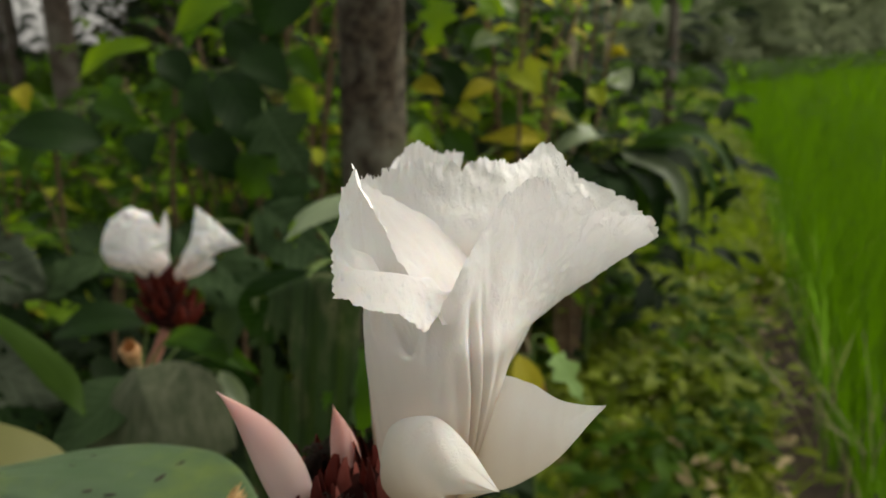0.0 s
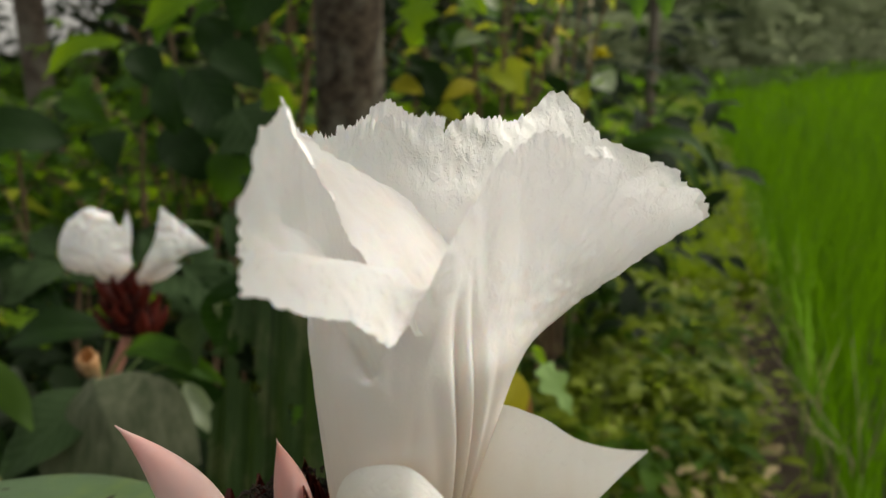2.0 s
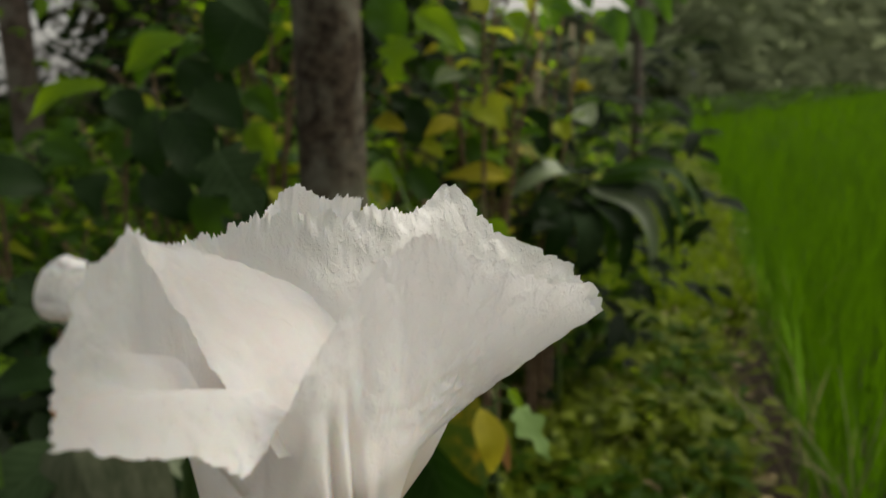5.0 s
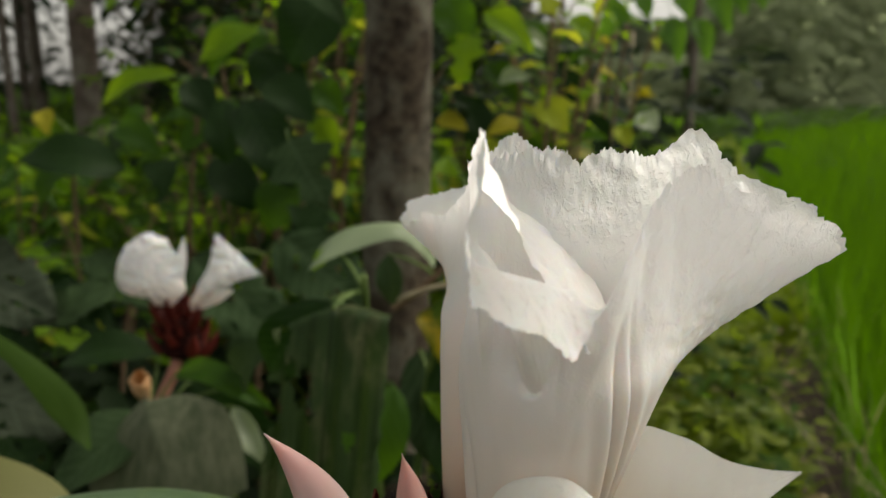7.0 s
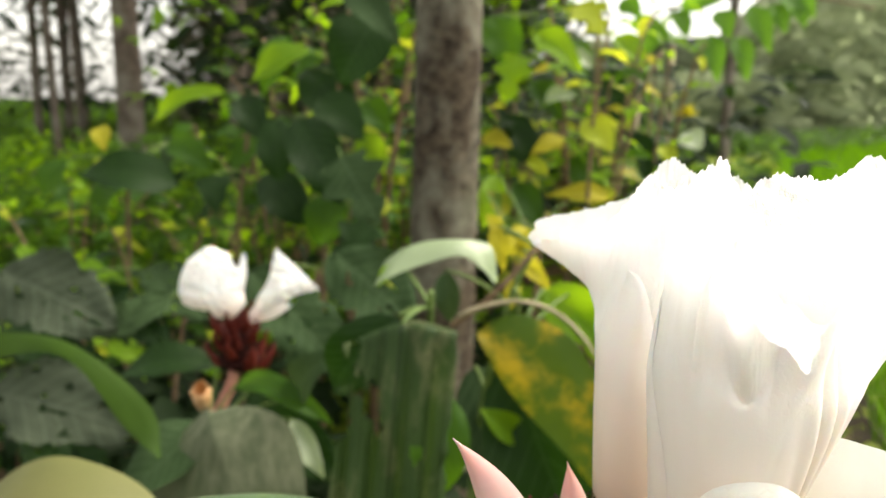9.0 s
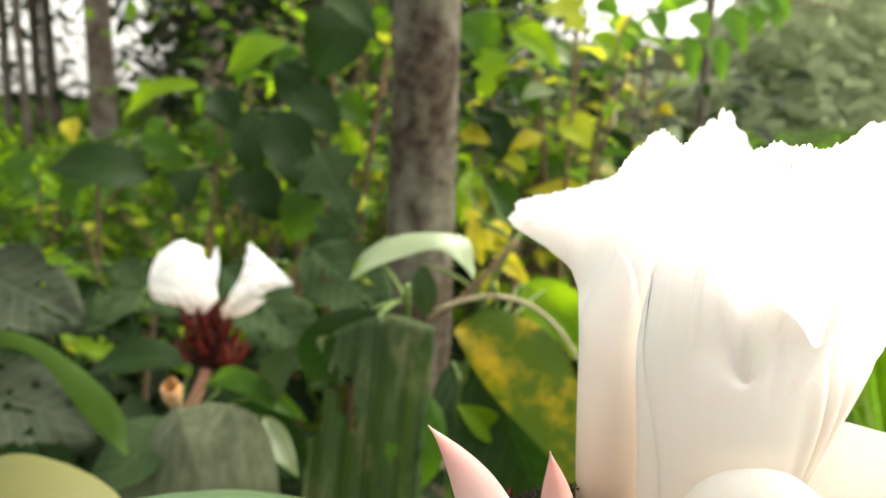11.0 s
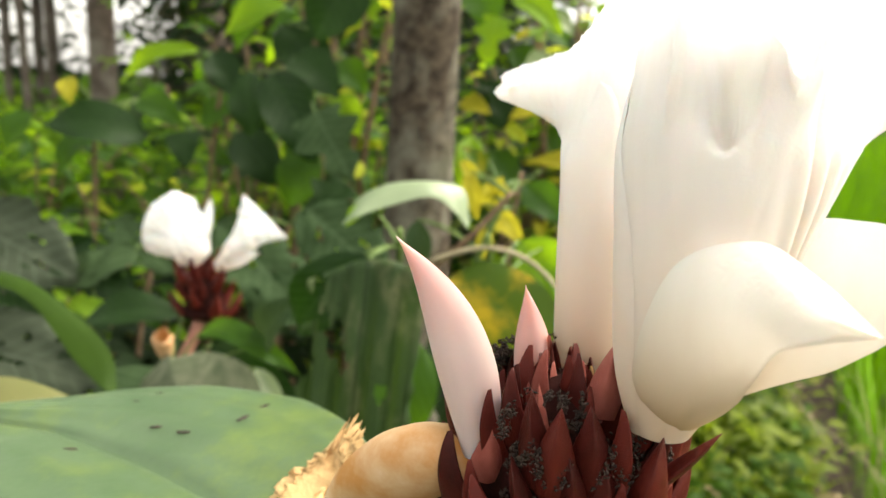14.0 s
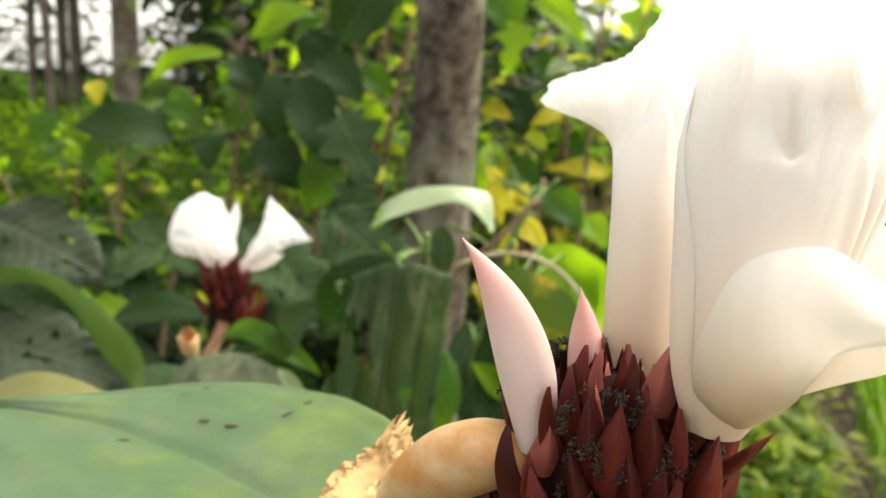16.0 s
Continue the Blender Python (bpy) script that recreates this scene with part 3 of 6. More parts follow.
def margin_petal(name, left, right, bulge, amount, seed=0, n=40, m=25, curl=0.0, spine=None):
    """A petal or leaf between two margins that run from its foot to its tip, swelling towards bulge; a spine folds it."""
    def knots(line):
        return [(i / (len(line) - 1), Vector(p)) for i, p in enumerate(line)]
    a, b, d = knots(left), knots(right), Vector(bulge).normalized()
    mid = knots(spine) if spine else None
    verts = []
    for j in range(n):
        s = j / (n - 1)
        p, q = smooth_row(a, s), smooth_row(b, s)
        r = smooth_row(mid, s) if mid else p.lerp(q, 0.5)
        for i in range(m):
            t = i / (m - 1)
            w = p.lerp(r, 2 * t) if t < 0.5 else r.lerp(q, 2 * t - 1)
            swell = amount * math.sin(math.pi * t) ** 0.8 * math.sin(math.pi * min(1, 0.06 + 0.94 * s ** 0.9)) ** 0.8
            edge = curl * (abs(2 * t - 1) ** 6) * math.sin(math.pi * s) * math.sin(9 * s + seed)
            verts.append(w + d * (swell + edge) + 0.0005 * d * noise.noise(Vector((5 * t, 7 * s, seed))))
    return mesh_of(name, verts, grid(m, n))


def crumpled(me, scale, amount):
    """Dents a mesh with sharp folds at two sizes."""
    me.update()
    push = [v.normal * amount * (1 - 2.4 * abs(noise.noise(v.co * scale)) + 0.5 * noise.noise(v.co * scale * 2.7)) for v in me.vertices]
    for v, d in zip(me.vertices, push):
        v.co += d
    return me


def petal_mesh(name, ctrl, face, width, cup, seed=0, n=34, m=21, point=0.1, edge=0.0012):
    """A pointed petal along a curve; cup bends its sides back."""
    verts = []
    f = Vector(face).normalized()
    for j in range(n):
        s = j / (n - 1)
        p, q = bezier(ctrl, s), bezier(ctrl, min(1, s + 0.02)) - bezier(ctrl, max(0, s - 0.02))
        q.normalize()
        z = (f - q * f.dot(q)).normalized()
        x = q.cross(z)
        w = width * 0.5 * (0.72 * math.sin(math.pi * (0.10 + 0.90 * s ** (1 + point))) + 0.28 * (1 - s) ** 0.7)
        for i in range(m):
            t = -1 + 2 * i / (m - 1)
            wave = edge * t * t * math.sin(7 * s + seed + 2 * t)
            back = cup * t * t
            verts.append(p + x * t * w - z * (w * back + wave) + z * 0.0006 * noise.noise(Vector((4 * t, 6 * s, seed))))
    return mesh_of(name, verts, grid(m, n))


def spindle(name, ctrl, radius, sides=18, n=26, peak=0.4, flat=1.0, sharp=1.0):
    """A closed bud along a curve, widest at peak, drawn out to a point."""
    verts = []
    side = Vector((1, 0, 0))
    for j in range(n):
        s = j / (n - 1)
        p, d = bezier(ctrl, s), (bezier(ctrl, min(1, s + 0.03)) - bezier(ctrl, max(0, s - 0.03))).normalized()
        a = (side - d * side.dot(d)).normalized()
        b = d.cross(a)
        k = s / peak if s < peak else 1 - (s - peak) / (1 - peak)
        r = radius * (0.62 + 0.38 * math.sin(0.5 * math.pi * k) if s < peak else max(0.02, math.sin(0.5 * math.pi * k) ** (1.15 * sharp)))
        for i in range(sides):
            w = 2 * math.pi * i / sides
            verts.append(p + r * (math.cos(w) * a + flat * math.sin(w) * b))
    return mesh_of(name, verts, grid(sides, n, True))


def scale_mesh(name, seed=0, n=12, m=11):
    """A pointed bract with a broad foot, one long (+z) and one wide, its back towards +x."""
    verts = []
    for j in range(n):
        s = j / (n - 1)
        w = 0.5 * (1 - s ** 1.4) * (0.95 + 0.35 * s)
        for i in range(m):
            t = -1 + 2 * i / (m - 1)
            x = 0.16 * math.sin(math.pi * s * 0.75) - 0.42 * w * t * t + 0.05 * (1 - abs(t)) ** 1.5 - 0.10 * s * s
            verts.append((x + 0.012 * noise.noise(Vector((2 * t, 3 * s, seed))), t * w, s))
    for j in range(n):
        s = j / (n - 1)
        for i in range(m):
            x, y, z = verts[j * m + i]
            verts.append((x - 0.05 * (1 - 0.8 * s), y * 0.97, z))
    f = grid(m, n)
    k = n * m
    f += [tuple(i + k for i in reversed(q)) for q in grid(m, n)]
    rim = [j * m for j in range(n)] + [(n - 1) * m + i for i in range(1, m)] + [j * m + m - 1 for j in range(n - 2, -1, -1)]
    f += [(a, b, b + k, a + k) for a, b in zip(rim, rim[1:])]
    return mesh_of(name, verts, f)


SCALES = {}


def cone_scale(k, material):
    key = (k % 3, material.name)
    if key not in SCALES:
        SCALES[key] = scale_mesh("bract", seed=k)
        SCALES[key].materials.append(material)
    return SCALES[key]


def flower_cone(parent, axis, radius, top, foot, rows, per, size, rng, mats, up0=8.0):
    """Overlapping bracts round a core; the upper ones close over the crown."""
    cx, cy = axis
    prof = []
    n = 16
    for j in range(n):
        s = j / (n - 1)
        prof.append((cx, cy, foot + (top - foot) * 0.86 * s))
    radii = [radius * 0.80 * (0.72 + 0.28 * min(1, 4 * j / (n - 1))) * (1 if j < n - 5 else math.cos(0.5 * math.pi * (j - n + 6) / 5.6)) for j in range(n)]
    core = part("core", mesh_of("core", *tube(prof, radii, 20)), CORE, parent, "dark red fleshy core of the cone")
    total = rows * per
    for k in range(total):
        s = k / (total - 1)
        crown = max(0.0, (s - 0.60) / 0.40)
        z = foot + (top - foot) * (-0.10 + 1.15 * min(s, 0.60) + 0.13 * math.sin(0.5 * math.pi * crown))
        rr = radius * (0.84 + 0.10 * math.sin(math.pi * min(1, 0.2 + 0.6 * s))) * max(0.06, (1 - crown ** 1.5))
        lean = up0 + 3 - 8 * s - 3 * crown
        a = 2.39996 * k + rng.uniform(-0.12, 0.12)
        if rng.random() < 0.05 or noise.noise(Vector((3.2 * math.cos(a) + 31.6, 3.2 * math.sin(a), 95 * z))) > 0.14:
            continue
        l = size * rng.uniform(0.72, 1.25) * (1 - 0.22 * crown)
        wide = 0.44 * rng.uniform(0.65, 1.25) * (1 - 0.40 * crown)
        mat = mats[2] if s > 0.75 and rng.random() < 0.06 else mats[1] if rng.random() < 0.10 else mats[0]
        ob = new("bract", cone_scale(k, mat))
        ob.parent = parent
        tip = lean + rng.uniform(-8, 10)
        ob.matrix_basis = (Matrix.Translation((cx + rr * math.cos(a), cy + rr * math.sin(a), z)) @ Matrix.Rotation(a + rng.uniform(-0.15, 0.15), 4, "Z")
                           @ Matrix.Rotation(radians(tip), 4, "Y") @ Matrix.Rotation(rng.uniform(-0.2, 0.2), 4, "X") @ Matrix.Diagonal((l, l * wide, l, 1)))
    return core


def granules(parent, axis, radius, top, foot, count, grain, rng):
    """Dark granules between the bracts, standing in for ants."""
    h = Heap()
    for _ in range(count):
        s = 0.9 * rng.random() ** 0.7
        a = rng.uniform(0, 2 * math.pi)
        z = foot + (top - foot) * s
        gap = noise.noise(Vector((3.2 * math.cos(a) + 31.6, 3.2 * math.sin(a), 95 * (z - 0.008))))
        clump = noise.noise(Vector((7 * math.cos(a), 7 * math.sin(a), 130 * z))) + 0.5 * noise.noise(Vector((22 * math.cos(a), 22 * math.sin(a), 520 * z)))
        if clump < (0.16 if gap < 0.14 else -0.02) or (s > 0.8 and math.cos(a + 0.67) > 0.75) or (s > 0.45 and math.cos(a - 3.6) > 0.88):
            continue
        rr = radius * (rng.uniform(0.80, 0.93) if gap >= 0.14 else rng.uniform(0.90, 1.10)) * (1 if s < 0.7 else math.cos((s - 0.7) * 3.6))
        c = Vector((axis[0] + rr * math.cos(a), axis[1] + rr * math.sin(a), z))
        g = grain * rng.uniform(0.6, 1.4)
        q = Euler((rng.uniform(0, 6), rng.uniform(0, 6), 0)).to_matrix()
        vs = [c + q @ Vector(p) * g for p in ((1.6, 0, 0), (-1.6, 0, 0), (0, 0.8, 0), (0, -0.8, 0), (0, 0, 0.8), (0, 0, -0.8))]
        h.add(vs, [(0, 2, 4), (2, 1, 4), (1, 3, 4), (3, 0, 4), (2, 0, 5), (1, 2, 5), (3, 1, 5), (0, 3, 5)])
    return tagged(part("grit", h.mesh("grit"), GRANULE, parent, "black granules between the bracts, standing in for ants"), kind="stuff")


# Rows of angle, rim (x, y, z) and shoulder (x, y, z): the wing and the back, the side, the pouch and the open front.
LIP_EDGE = [
    (0, 0.0573, 0.1967, 0.9440, 0.0360, 0.1955, 0.9300), (6, 0.0555, 0.1995, 0.9495, 0.0370, 0.1990, 0.9330), (14, 0.0490, 0.2025, 0.9535, 0.0360, 0.2030, 0.9370),
    (24, 0.0370, 0.2070, 0.9605, 0.0310, 0.2070, 0.9410), (32, 0.0280, 0.2102, 0.9685, 0.0265, 0.2095, 0.9440), (42, 0.0210, 0.2145, 0.9625, 0.0200, 0.2125, 0.9430),
    (60, 0.0125, 0.2195, 0.9630, 0.0115, 0.2165, 0.9420), (78, 0.0050, 0.2215, 0.9605, 0.0040, 0.2180, 0.9420),
]
LIP_EDGE += [
    (98, -0.0030, 0.2222, 0.9615, -0.0030, 0.2175, 0.9420), (125, -0.0140, 0.2160, 0.9620, -0.0140, 0.2115, 0.9420), (152, -0.0205, 0.2050, 0.9600, -0.0195, 0.2025, 0.9420),
    (178, -0.0215, 0.1900, 0.9620, -0.0205, 0.1900, 0.9430), (198, -0.0215, 0.1780, 0.9640, -0.0208, 0.1800, 0.9450), (207, -0.0210, 0.1718, 0.9665, -0.0208, 0.1748, 0.9465),
    (213, -0.0205, 0.1680, 0.9685, -0.0207, 0.1708, 0.9480),
    (220, -0.0196, 0.1637, 0.9700, -0.0205, 0.1650, 0.9500),
]
LIP_EDGE += [
    (226, -0.0203, 0.1540, 0.9668, -0.0205, 0.1580, 0.9530), (232, -0.0215, 0.1440, 0.9620, -0.0211, 0.1530, 0.9530), (238, -0.0220, 0.1390, 0.9529, -0.0206, 0.1530, 0.9493),
    (244, -0.0205, 0.1395, 0.9476, -0.0175, 0.1520, 0.9484), (250, -0.0155, 0.1450, 0.9425, -0.0136, 0.1560, 0.9471), (257, -0.0088, 0.1530, 0.9380, -0.0092, 0.1610, 0.9450),
    (263, -0.0032, 0.1580, 0.9332, -0.0045, 0.1650, 0.9421),
]
LIP_EDGE += [
    (272, 0.0045, 0.1640, 0.9460, 0.0040, 0.1655, 0.9375), (284, 0.0100, 0.1740, 0.9525, 0.0085, 0.1725, 0.9390), (298, 0.0160, 0.1820, 0.9595, 0.0130, 0.1780, 0.9400),
    (314, 0.0250, 0.1875, 0.9625, 0.0200, 0.1835, 0.9390), (330, 0.0360, 0.1910, 0.9570, 0.0270, 0.1875, 0.9360), (345, 0.0470, 0.1940, 0.9512, 0.0330, 0.1920, 0.9325),
    (354, 0.0545, 0.1955, 0.9485, 0.0355, 0.1945, 0.9305),
]
BACK_EDGE = [
    (0, 0.0060, 0.2620, 0.9580, 0.0010, 0.2530, 0.9400), (45, 0.0020, 0.2740, 0.9560, -0.0030, 0.2630, 0.9380), (85, -0.0100, 0.2840, 0.9500, -0.0130, 0.2680, 0.9340),
    (125, -0.0270, 0.2980, 0.9420, -0.0230, 0.2740, 0.9260), (148, -0.0440, 0.3130, 0.9355, -0.0290, 0.2800, 0.9210), (160, -0.0470, 0.3156, 0.9300, -0.0295, 0.2760, 0.9195),
    (169, -0.0452, 0.3100, 0.9262, -0.0292, 0.2710, 0.9198), (180, -0.0405, 0.2960, 0.9310, -0.0285, 0.2640, 0.9205),
]
BACK_EDGE += [
    (192, -0.0360, 0.2800, 0.9365, -0.0278, 0.2590, 0.9220), (208, -0.0290, 0.2618, 0.9395, -0.0265, 0.2525, 0.9250), (225, -0.0225, 0.2520, 0.9490, -0.0238, 0.2450, 0.9300),
    (242, -0.0174, 0.2455, 0.9583, -0.0195, 0.2400, 0.9360), (262, -0.0105, 0.2470, 0.9645, -0.0135, 0.2380, 0.9380), (285, -0.0040, 0.2490, 0.9610, -0.0070, 0.2390, 0.9390),
    (320, 0.0030, 0.2540, 0.9600, -0.0015, 0.2440, 0.9400),
]

rng = random.Random(11)
ginger = thing("flowering_ginger", "crepe ginger with a dark red bract cone on its stem", "flower")
CONE = (-0.0285, 0.216)
part("stem", stem_mesh("stem", ((-0.045, 0.24, GROUND - 0.02), (-0.055, 0.245, 0.3), (-0.030, 0.216, 0.55), (-0.030, 0.216, 0.80)), 0.010, 0.009, 16, 12, 0.1), GREEN_STALK, ginger, "green leafy stem")
cone = part("bract_cone", mesh_of("cone_foot", *tube([(*CONE, 0.785), (*CONE, 0.795), (*CONE, 0.80)], [0.010, 0.02, 0.022], 16)), CORE, ginger, "dark red cone of pointed bracts")
flower_cone(cone, CONE, 0.0275, 0.872, 0.790, 15, 17, 0.0205, rng, (BRACT, BRACT_PALE, BRACT_GREEN))
granules(cone, CONE, 0.0275, 0.871, 0.795, 70000, 0.00036, rng)

up = Vector((0.14, 0.02, 1.0)).normalized()
out = (Vector((-0.35, -1, 0)) - up * Vector((-0.35, -1, 0)).dot(up)).normalized()
stand = Matrix((out, up.cross(out), up)).transposed().to_4x4()
part("bract", cone_scale(2, BRACT_PALE), None, cone, "pale pink bract beside the tube", Matrix.Translation((-0.0200, 0.2030, 0.8550)) @ stand @ Matrix.Diagonal((0.0200, 0.0105, 0.0200, 1)))
part("bract", cone_scale(1, BRACT), None, cone, "dark red bract before the foot of the tube", Matrix.Translation((-0.0115, 0.1890, 0.8370)) @ stand @ Matrix.Diagonal((0.0210, 0.0095, 0.0210, 1)))
lean_right = Matrix.Rotation(0.60, 4, "Y") @ stand
part("bract", cone_scale(2, BRACT), None, cone, "narrow dark red bract under the tube", Matrix.Translation((-0.0065, 0.1920, 0.8460)) @ lean_right @ Matrix.Diagonal((0.0165, 0.0040, 0.0165, 1)))
lip = Blossom(
    ((0.0, -0.0075, 0.1960, 0.8560, 0.0062, 0.0062), (0.2, -0.0058, 0.1950, 0.8720, 0.0122, 0.0122), (0.44, -0.0030, 0.1930, 0.9000, 0.0178, 0.0190), (0.62, -0.0010, 0.1920, 0.9190, 0.0218, 0.0225)),
    LIP_EDGE, seed=3, pleats=((288, 78, 2.8, 0.0034, 0.10, 0.84), (298, 78, 2.5, 0.0028, 0.08, 0.86), (275, 70, 6.0, 0.0007, 0.2, 0.78), (310, 70, 4.0, 0.0006, 0.2, 0.8), (259, 12, 3.0, 0.0014, 0.60, 1.15),
            (300, 40, 4.0, 0.0012, 0.66, 1.2), (316, 30, 4.0, 0.0010, 0.66, 1.2), (329, 20, 3.0, 0.0009, 0.68, 1.2), (341, 10, 3.5, 0.0008, 0.70, 1.2), (246, 0, 3.5, 0.0010, 0.62, 1.1), (231, 0, 3.0, 0.0012, 0.7, 1.15), (239, 0, 2.5, 0.0012, 0.7, 1.15)),
    crisp=((340, 30, 0.9), (246, 16, 1.2), (25, 14, 0.5)), spout=(221, 268, 10, (-0.0005, 0.1915, 0.9440, 0.0232, 0.0235)))
bloom = thing("ginger_blossom", "open white crepe ginger blossom with ruffled lip and pale petals", "flower")
part("lip", lip.mesh("lip", 760, 110), LIP, bloom, "white crinkled funnel-shaped lip with torn frilly edge")
part("lip_fold", crumpled(margin_petal(
    "lip_fold", ((-0.0193, 0.1645, 0.9690), (-0.0158, 0.1655, 0.9590), (-0.0120, 0.1660, 0.9522), (-0.0080, 0.1645, 0.9458), (-0.0046, 0.1640, 0.9400), (-0.0005, 0.1640, 0.9320)),
    ((-0.0213, 0.1800, 0.9640), (-0.0185, 0.2030, 0.9560), (-0.0080, 0.2140, 0.9480), (0.0030, 0.2150, 0.9390), (0.0100, 0.2060, 0.9290), (0.0110, 0.1920, 0.9200)),
    (0.7, -0.6, 0.3), -0.0012, 6, 60, 41, 0.0012), 170, 0.0007), LIP, bloom, "white crinkled fold inside the lip")
part("petal", lip.sheath("petal", 132, 80, 0.78, 0.0012, 40, 2.6, 0.0008, -0.0012), LIP, bloom, "cream pointed petal lying against the tube")
part("petal", margin_petal(
    "petal", ((0.0020, 0.1990, 0.8600), (0.0110, 0.1985, 0.8840), (0.0139, 0.1910, 0.9045), (0.0225, 0.1815, 0.9080), (0.0300, 0.1730, 0.9070), (0.0394, 0.1652, 0.9097)),
    ((-0.0050, 0.1915, 0.8585), (0.0030, 0.1850, 0.8690), (0.0120, 0.1800, 0.8755), (0.0215, 0.1775, 0.8810), (0.0300, 0.1745, 0.8900), (0.0394, 0.1652, 0.9097)),
    (0.1, -1, -0.35), 0.0030, 1), TEPAL, bloom, "white pointed petal spreading sideways")
part("petal", margin_petal(
    "petal", ((-0.0110, 0.1935, 0.8595), (-0.0185, 0.1830, 0.8760), (-0.0150, 0.1745, 0.8985), (-0.0035, 0.1680, 0.9055), (0.0050, 0.1620, 0.9015), (0.0128, 0.1526, 0.8940)),
    ((-0.0035, 0.1905, 0.8585), (0.0025, 0.1840, 0.8670), (0.0010, 0.1720, 0.8770), (0.0000, 0.1600, 0.8880), (0.0055, 0.1545, 0.8920), (0.0128, 0.1526, 0.8940)),
    (-0.1, -1, -0.1), 0.0065, 2, 44, 30), TEPAL, bloom, "white petal bulging forward with a curled edge")

back = Blossom(
    ((0.0, -0.0160, 0.2400, 0.8440, 0.0100, 0.0100), (0.2, -0.0160, 0.2415, 0.8650, 0.0113, 0.0113), (0.44, -0.0155, 0.2440, 0.8950, 0.0130, 0.0130), (0.62, -0.0160, 0.2470, 0.9120, 0.0132, 0.0135)),
    BACK_EDGE, seed=8, frill=0.9, crisp=((250, 40, 0.5), (165, 20, 0.2)))
behind = thing("ginger_blossom", "white crepe ginger blossom standing behind the open one", "flower")
part("lip", back.mesh("lip", 420, 70), LIP, behind, "white ruffled lip with one lobe turned out")
part("petal", back.sheath("petal", 238, 80, 0.80, 0.0010, 34, 2.4, 0.0, -0.0008), LIP, behind, "cream pointed petal")
part("petal", margin_petal(
    "petal", ((0.0000, 0.2420, 0.8620), (0.0080, 0.2420, 0.8900), (0.0200, 0.2400, 0.9040), (0.0295, 0.2376, 0.9050)),
    ((0.0000, 0.2320, 0.8620), (0.0120, 0.2330, 0.8780), (0.0230, 0.2350, 0.8930), (0.0295, 0.2376, 0.9050)),
    (0.1, -1, -0.2), 0.003, 4, 20, 11), TEPAL, behind, "small white petal spreading behind")

bud = thing("ginger_bud", "closed pink ginger bud with a drawn-out tip", "flower bud", "buds on the cone")
part("bud_body", spindle("bud_body", ((-0.0475, 0.208, 0.842), (-0.0500, 0.206, 0.866), (-0.0580, 0.203, 0.884), (-0.0692, 0.201, 0.8962)), 0.0071, peak=0.34, sharp=1.05), BUD, bud)
part("bract", cone_scale(1, BRACT_PALE), None, bud, "pinkish bract at the foot of the bud", Matrix.Translation((-0.0455, 0.2005, 0.838)) @ Matrix.Rotation(-1.45, 4, "Z") @ Matrix.Rotation(0.05, 4, "Y") @ Matrix.Diagonal((0.016, 0.010, 0.016, 1)))
bud2 = thing("ginger_bud", "small pink bud tip between the bracts", "flower bud", "buds on the cone")
part("bud_body", spindle("bud_body", ((-0.034, 0.222, 0.852), (-0.035, 0.222, 0.866), (-0.0365, 0.221, 0.874), (-0.0382, 0.221, 0.8815)), 0.0050, peak=0.2, sharp=1.1), BUD_DEEP, bud2)
part("bract", cone_scale(2, BRACT), None, bud2, "dark red bract before the bud", Matrix.Translation((-0.034, 0.2165, 0.850)) @ Matrix.Rotation(-1.5, 4, "Z") @ Matrix.Rotation(0.05, 4, "Y") @ Matrix.Diagonal((0.014, 0.009, 0.014, 1)))

wilt = thing("wilted_blossom", "wilted ginger blossom, cream tube with a crumpled brown end", "flower")
part("tube", spindle("tube", ((-0.048, 0.212, 0.838), (-0.058, 0.214, 0.840), (-0.074, 0.225, 0.824), (-0.092, 0.240, 0.802)), 0.0130, peak=0.45, flat=0.7, sharp=0.6), WILT, wilt, "limp cream tube stained brown")
crumple = Funnel(
    foot=(-0.088, 0.240, 0.796, 0.004, 0.004), waist=(-0.093, 0.246, 0.800, 0.008, 0.006), neck=(-0.099, 0.252, 0.804, 0.010, 0.009),
    rim=[(0, -0.087, 0.262, 0.814, 0.807), (60, -0.089, 0.268, 0.818, 0.807), (120, -0.100, 0.262, 0.808, 0.807), (180, -0.111, 0.250, 0.800, 0.805),
         (240, -0.108, 0.238, 0.794, 0.80), (300, -0.097, 0.236, 0.802, 0.804)], seed=5, frill=1.8)
part("crumpled_end", crumple.mesh("crumpled_end", 150, 30), DRY, wilt, "crumpled papery brown petals")

part("petal", petal_mesh("petal", ((-0.0320, 0.2150, 0.8380), (-0.0400, 0.2220, 0.8330), (-0.0480, 0.2350, 0.8170)), (0, -1, 0.5), 0.012, 0.4, 5, 16, 9), TEPAL, wilt, "limp white petal")

# ---- ground, field ----
def edge_x(y):
    """Left border of the rice field."""
    return 1.08 + 0.34 * (y - 2.07) if y < 5.2 else 2.14 + 0.30 * (y - 5.2) if y < 11 else 3.88 + 0.33 * (y - 11)


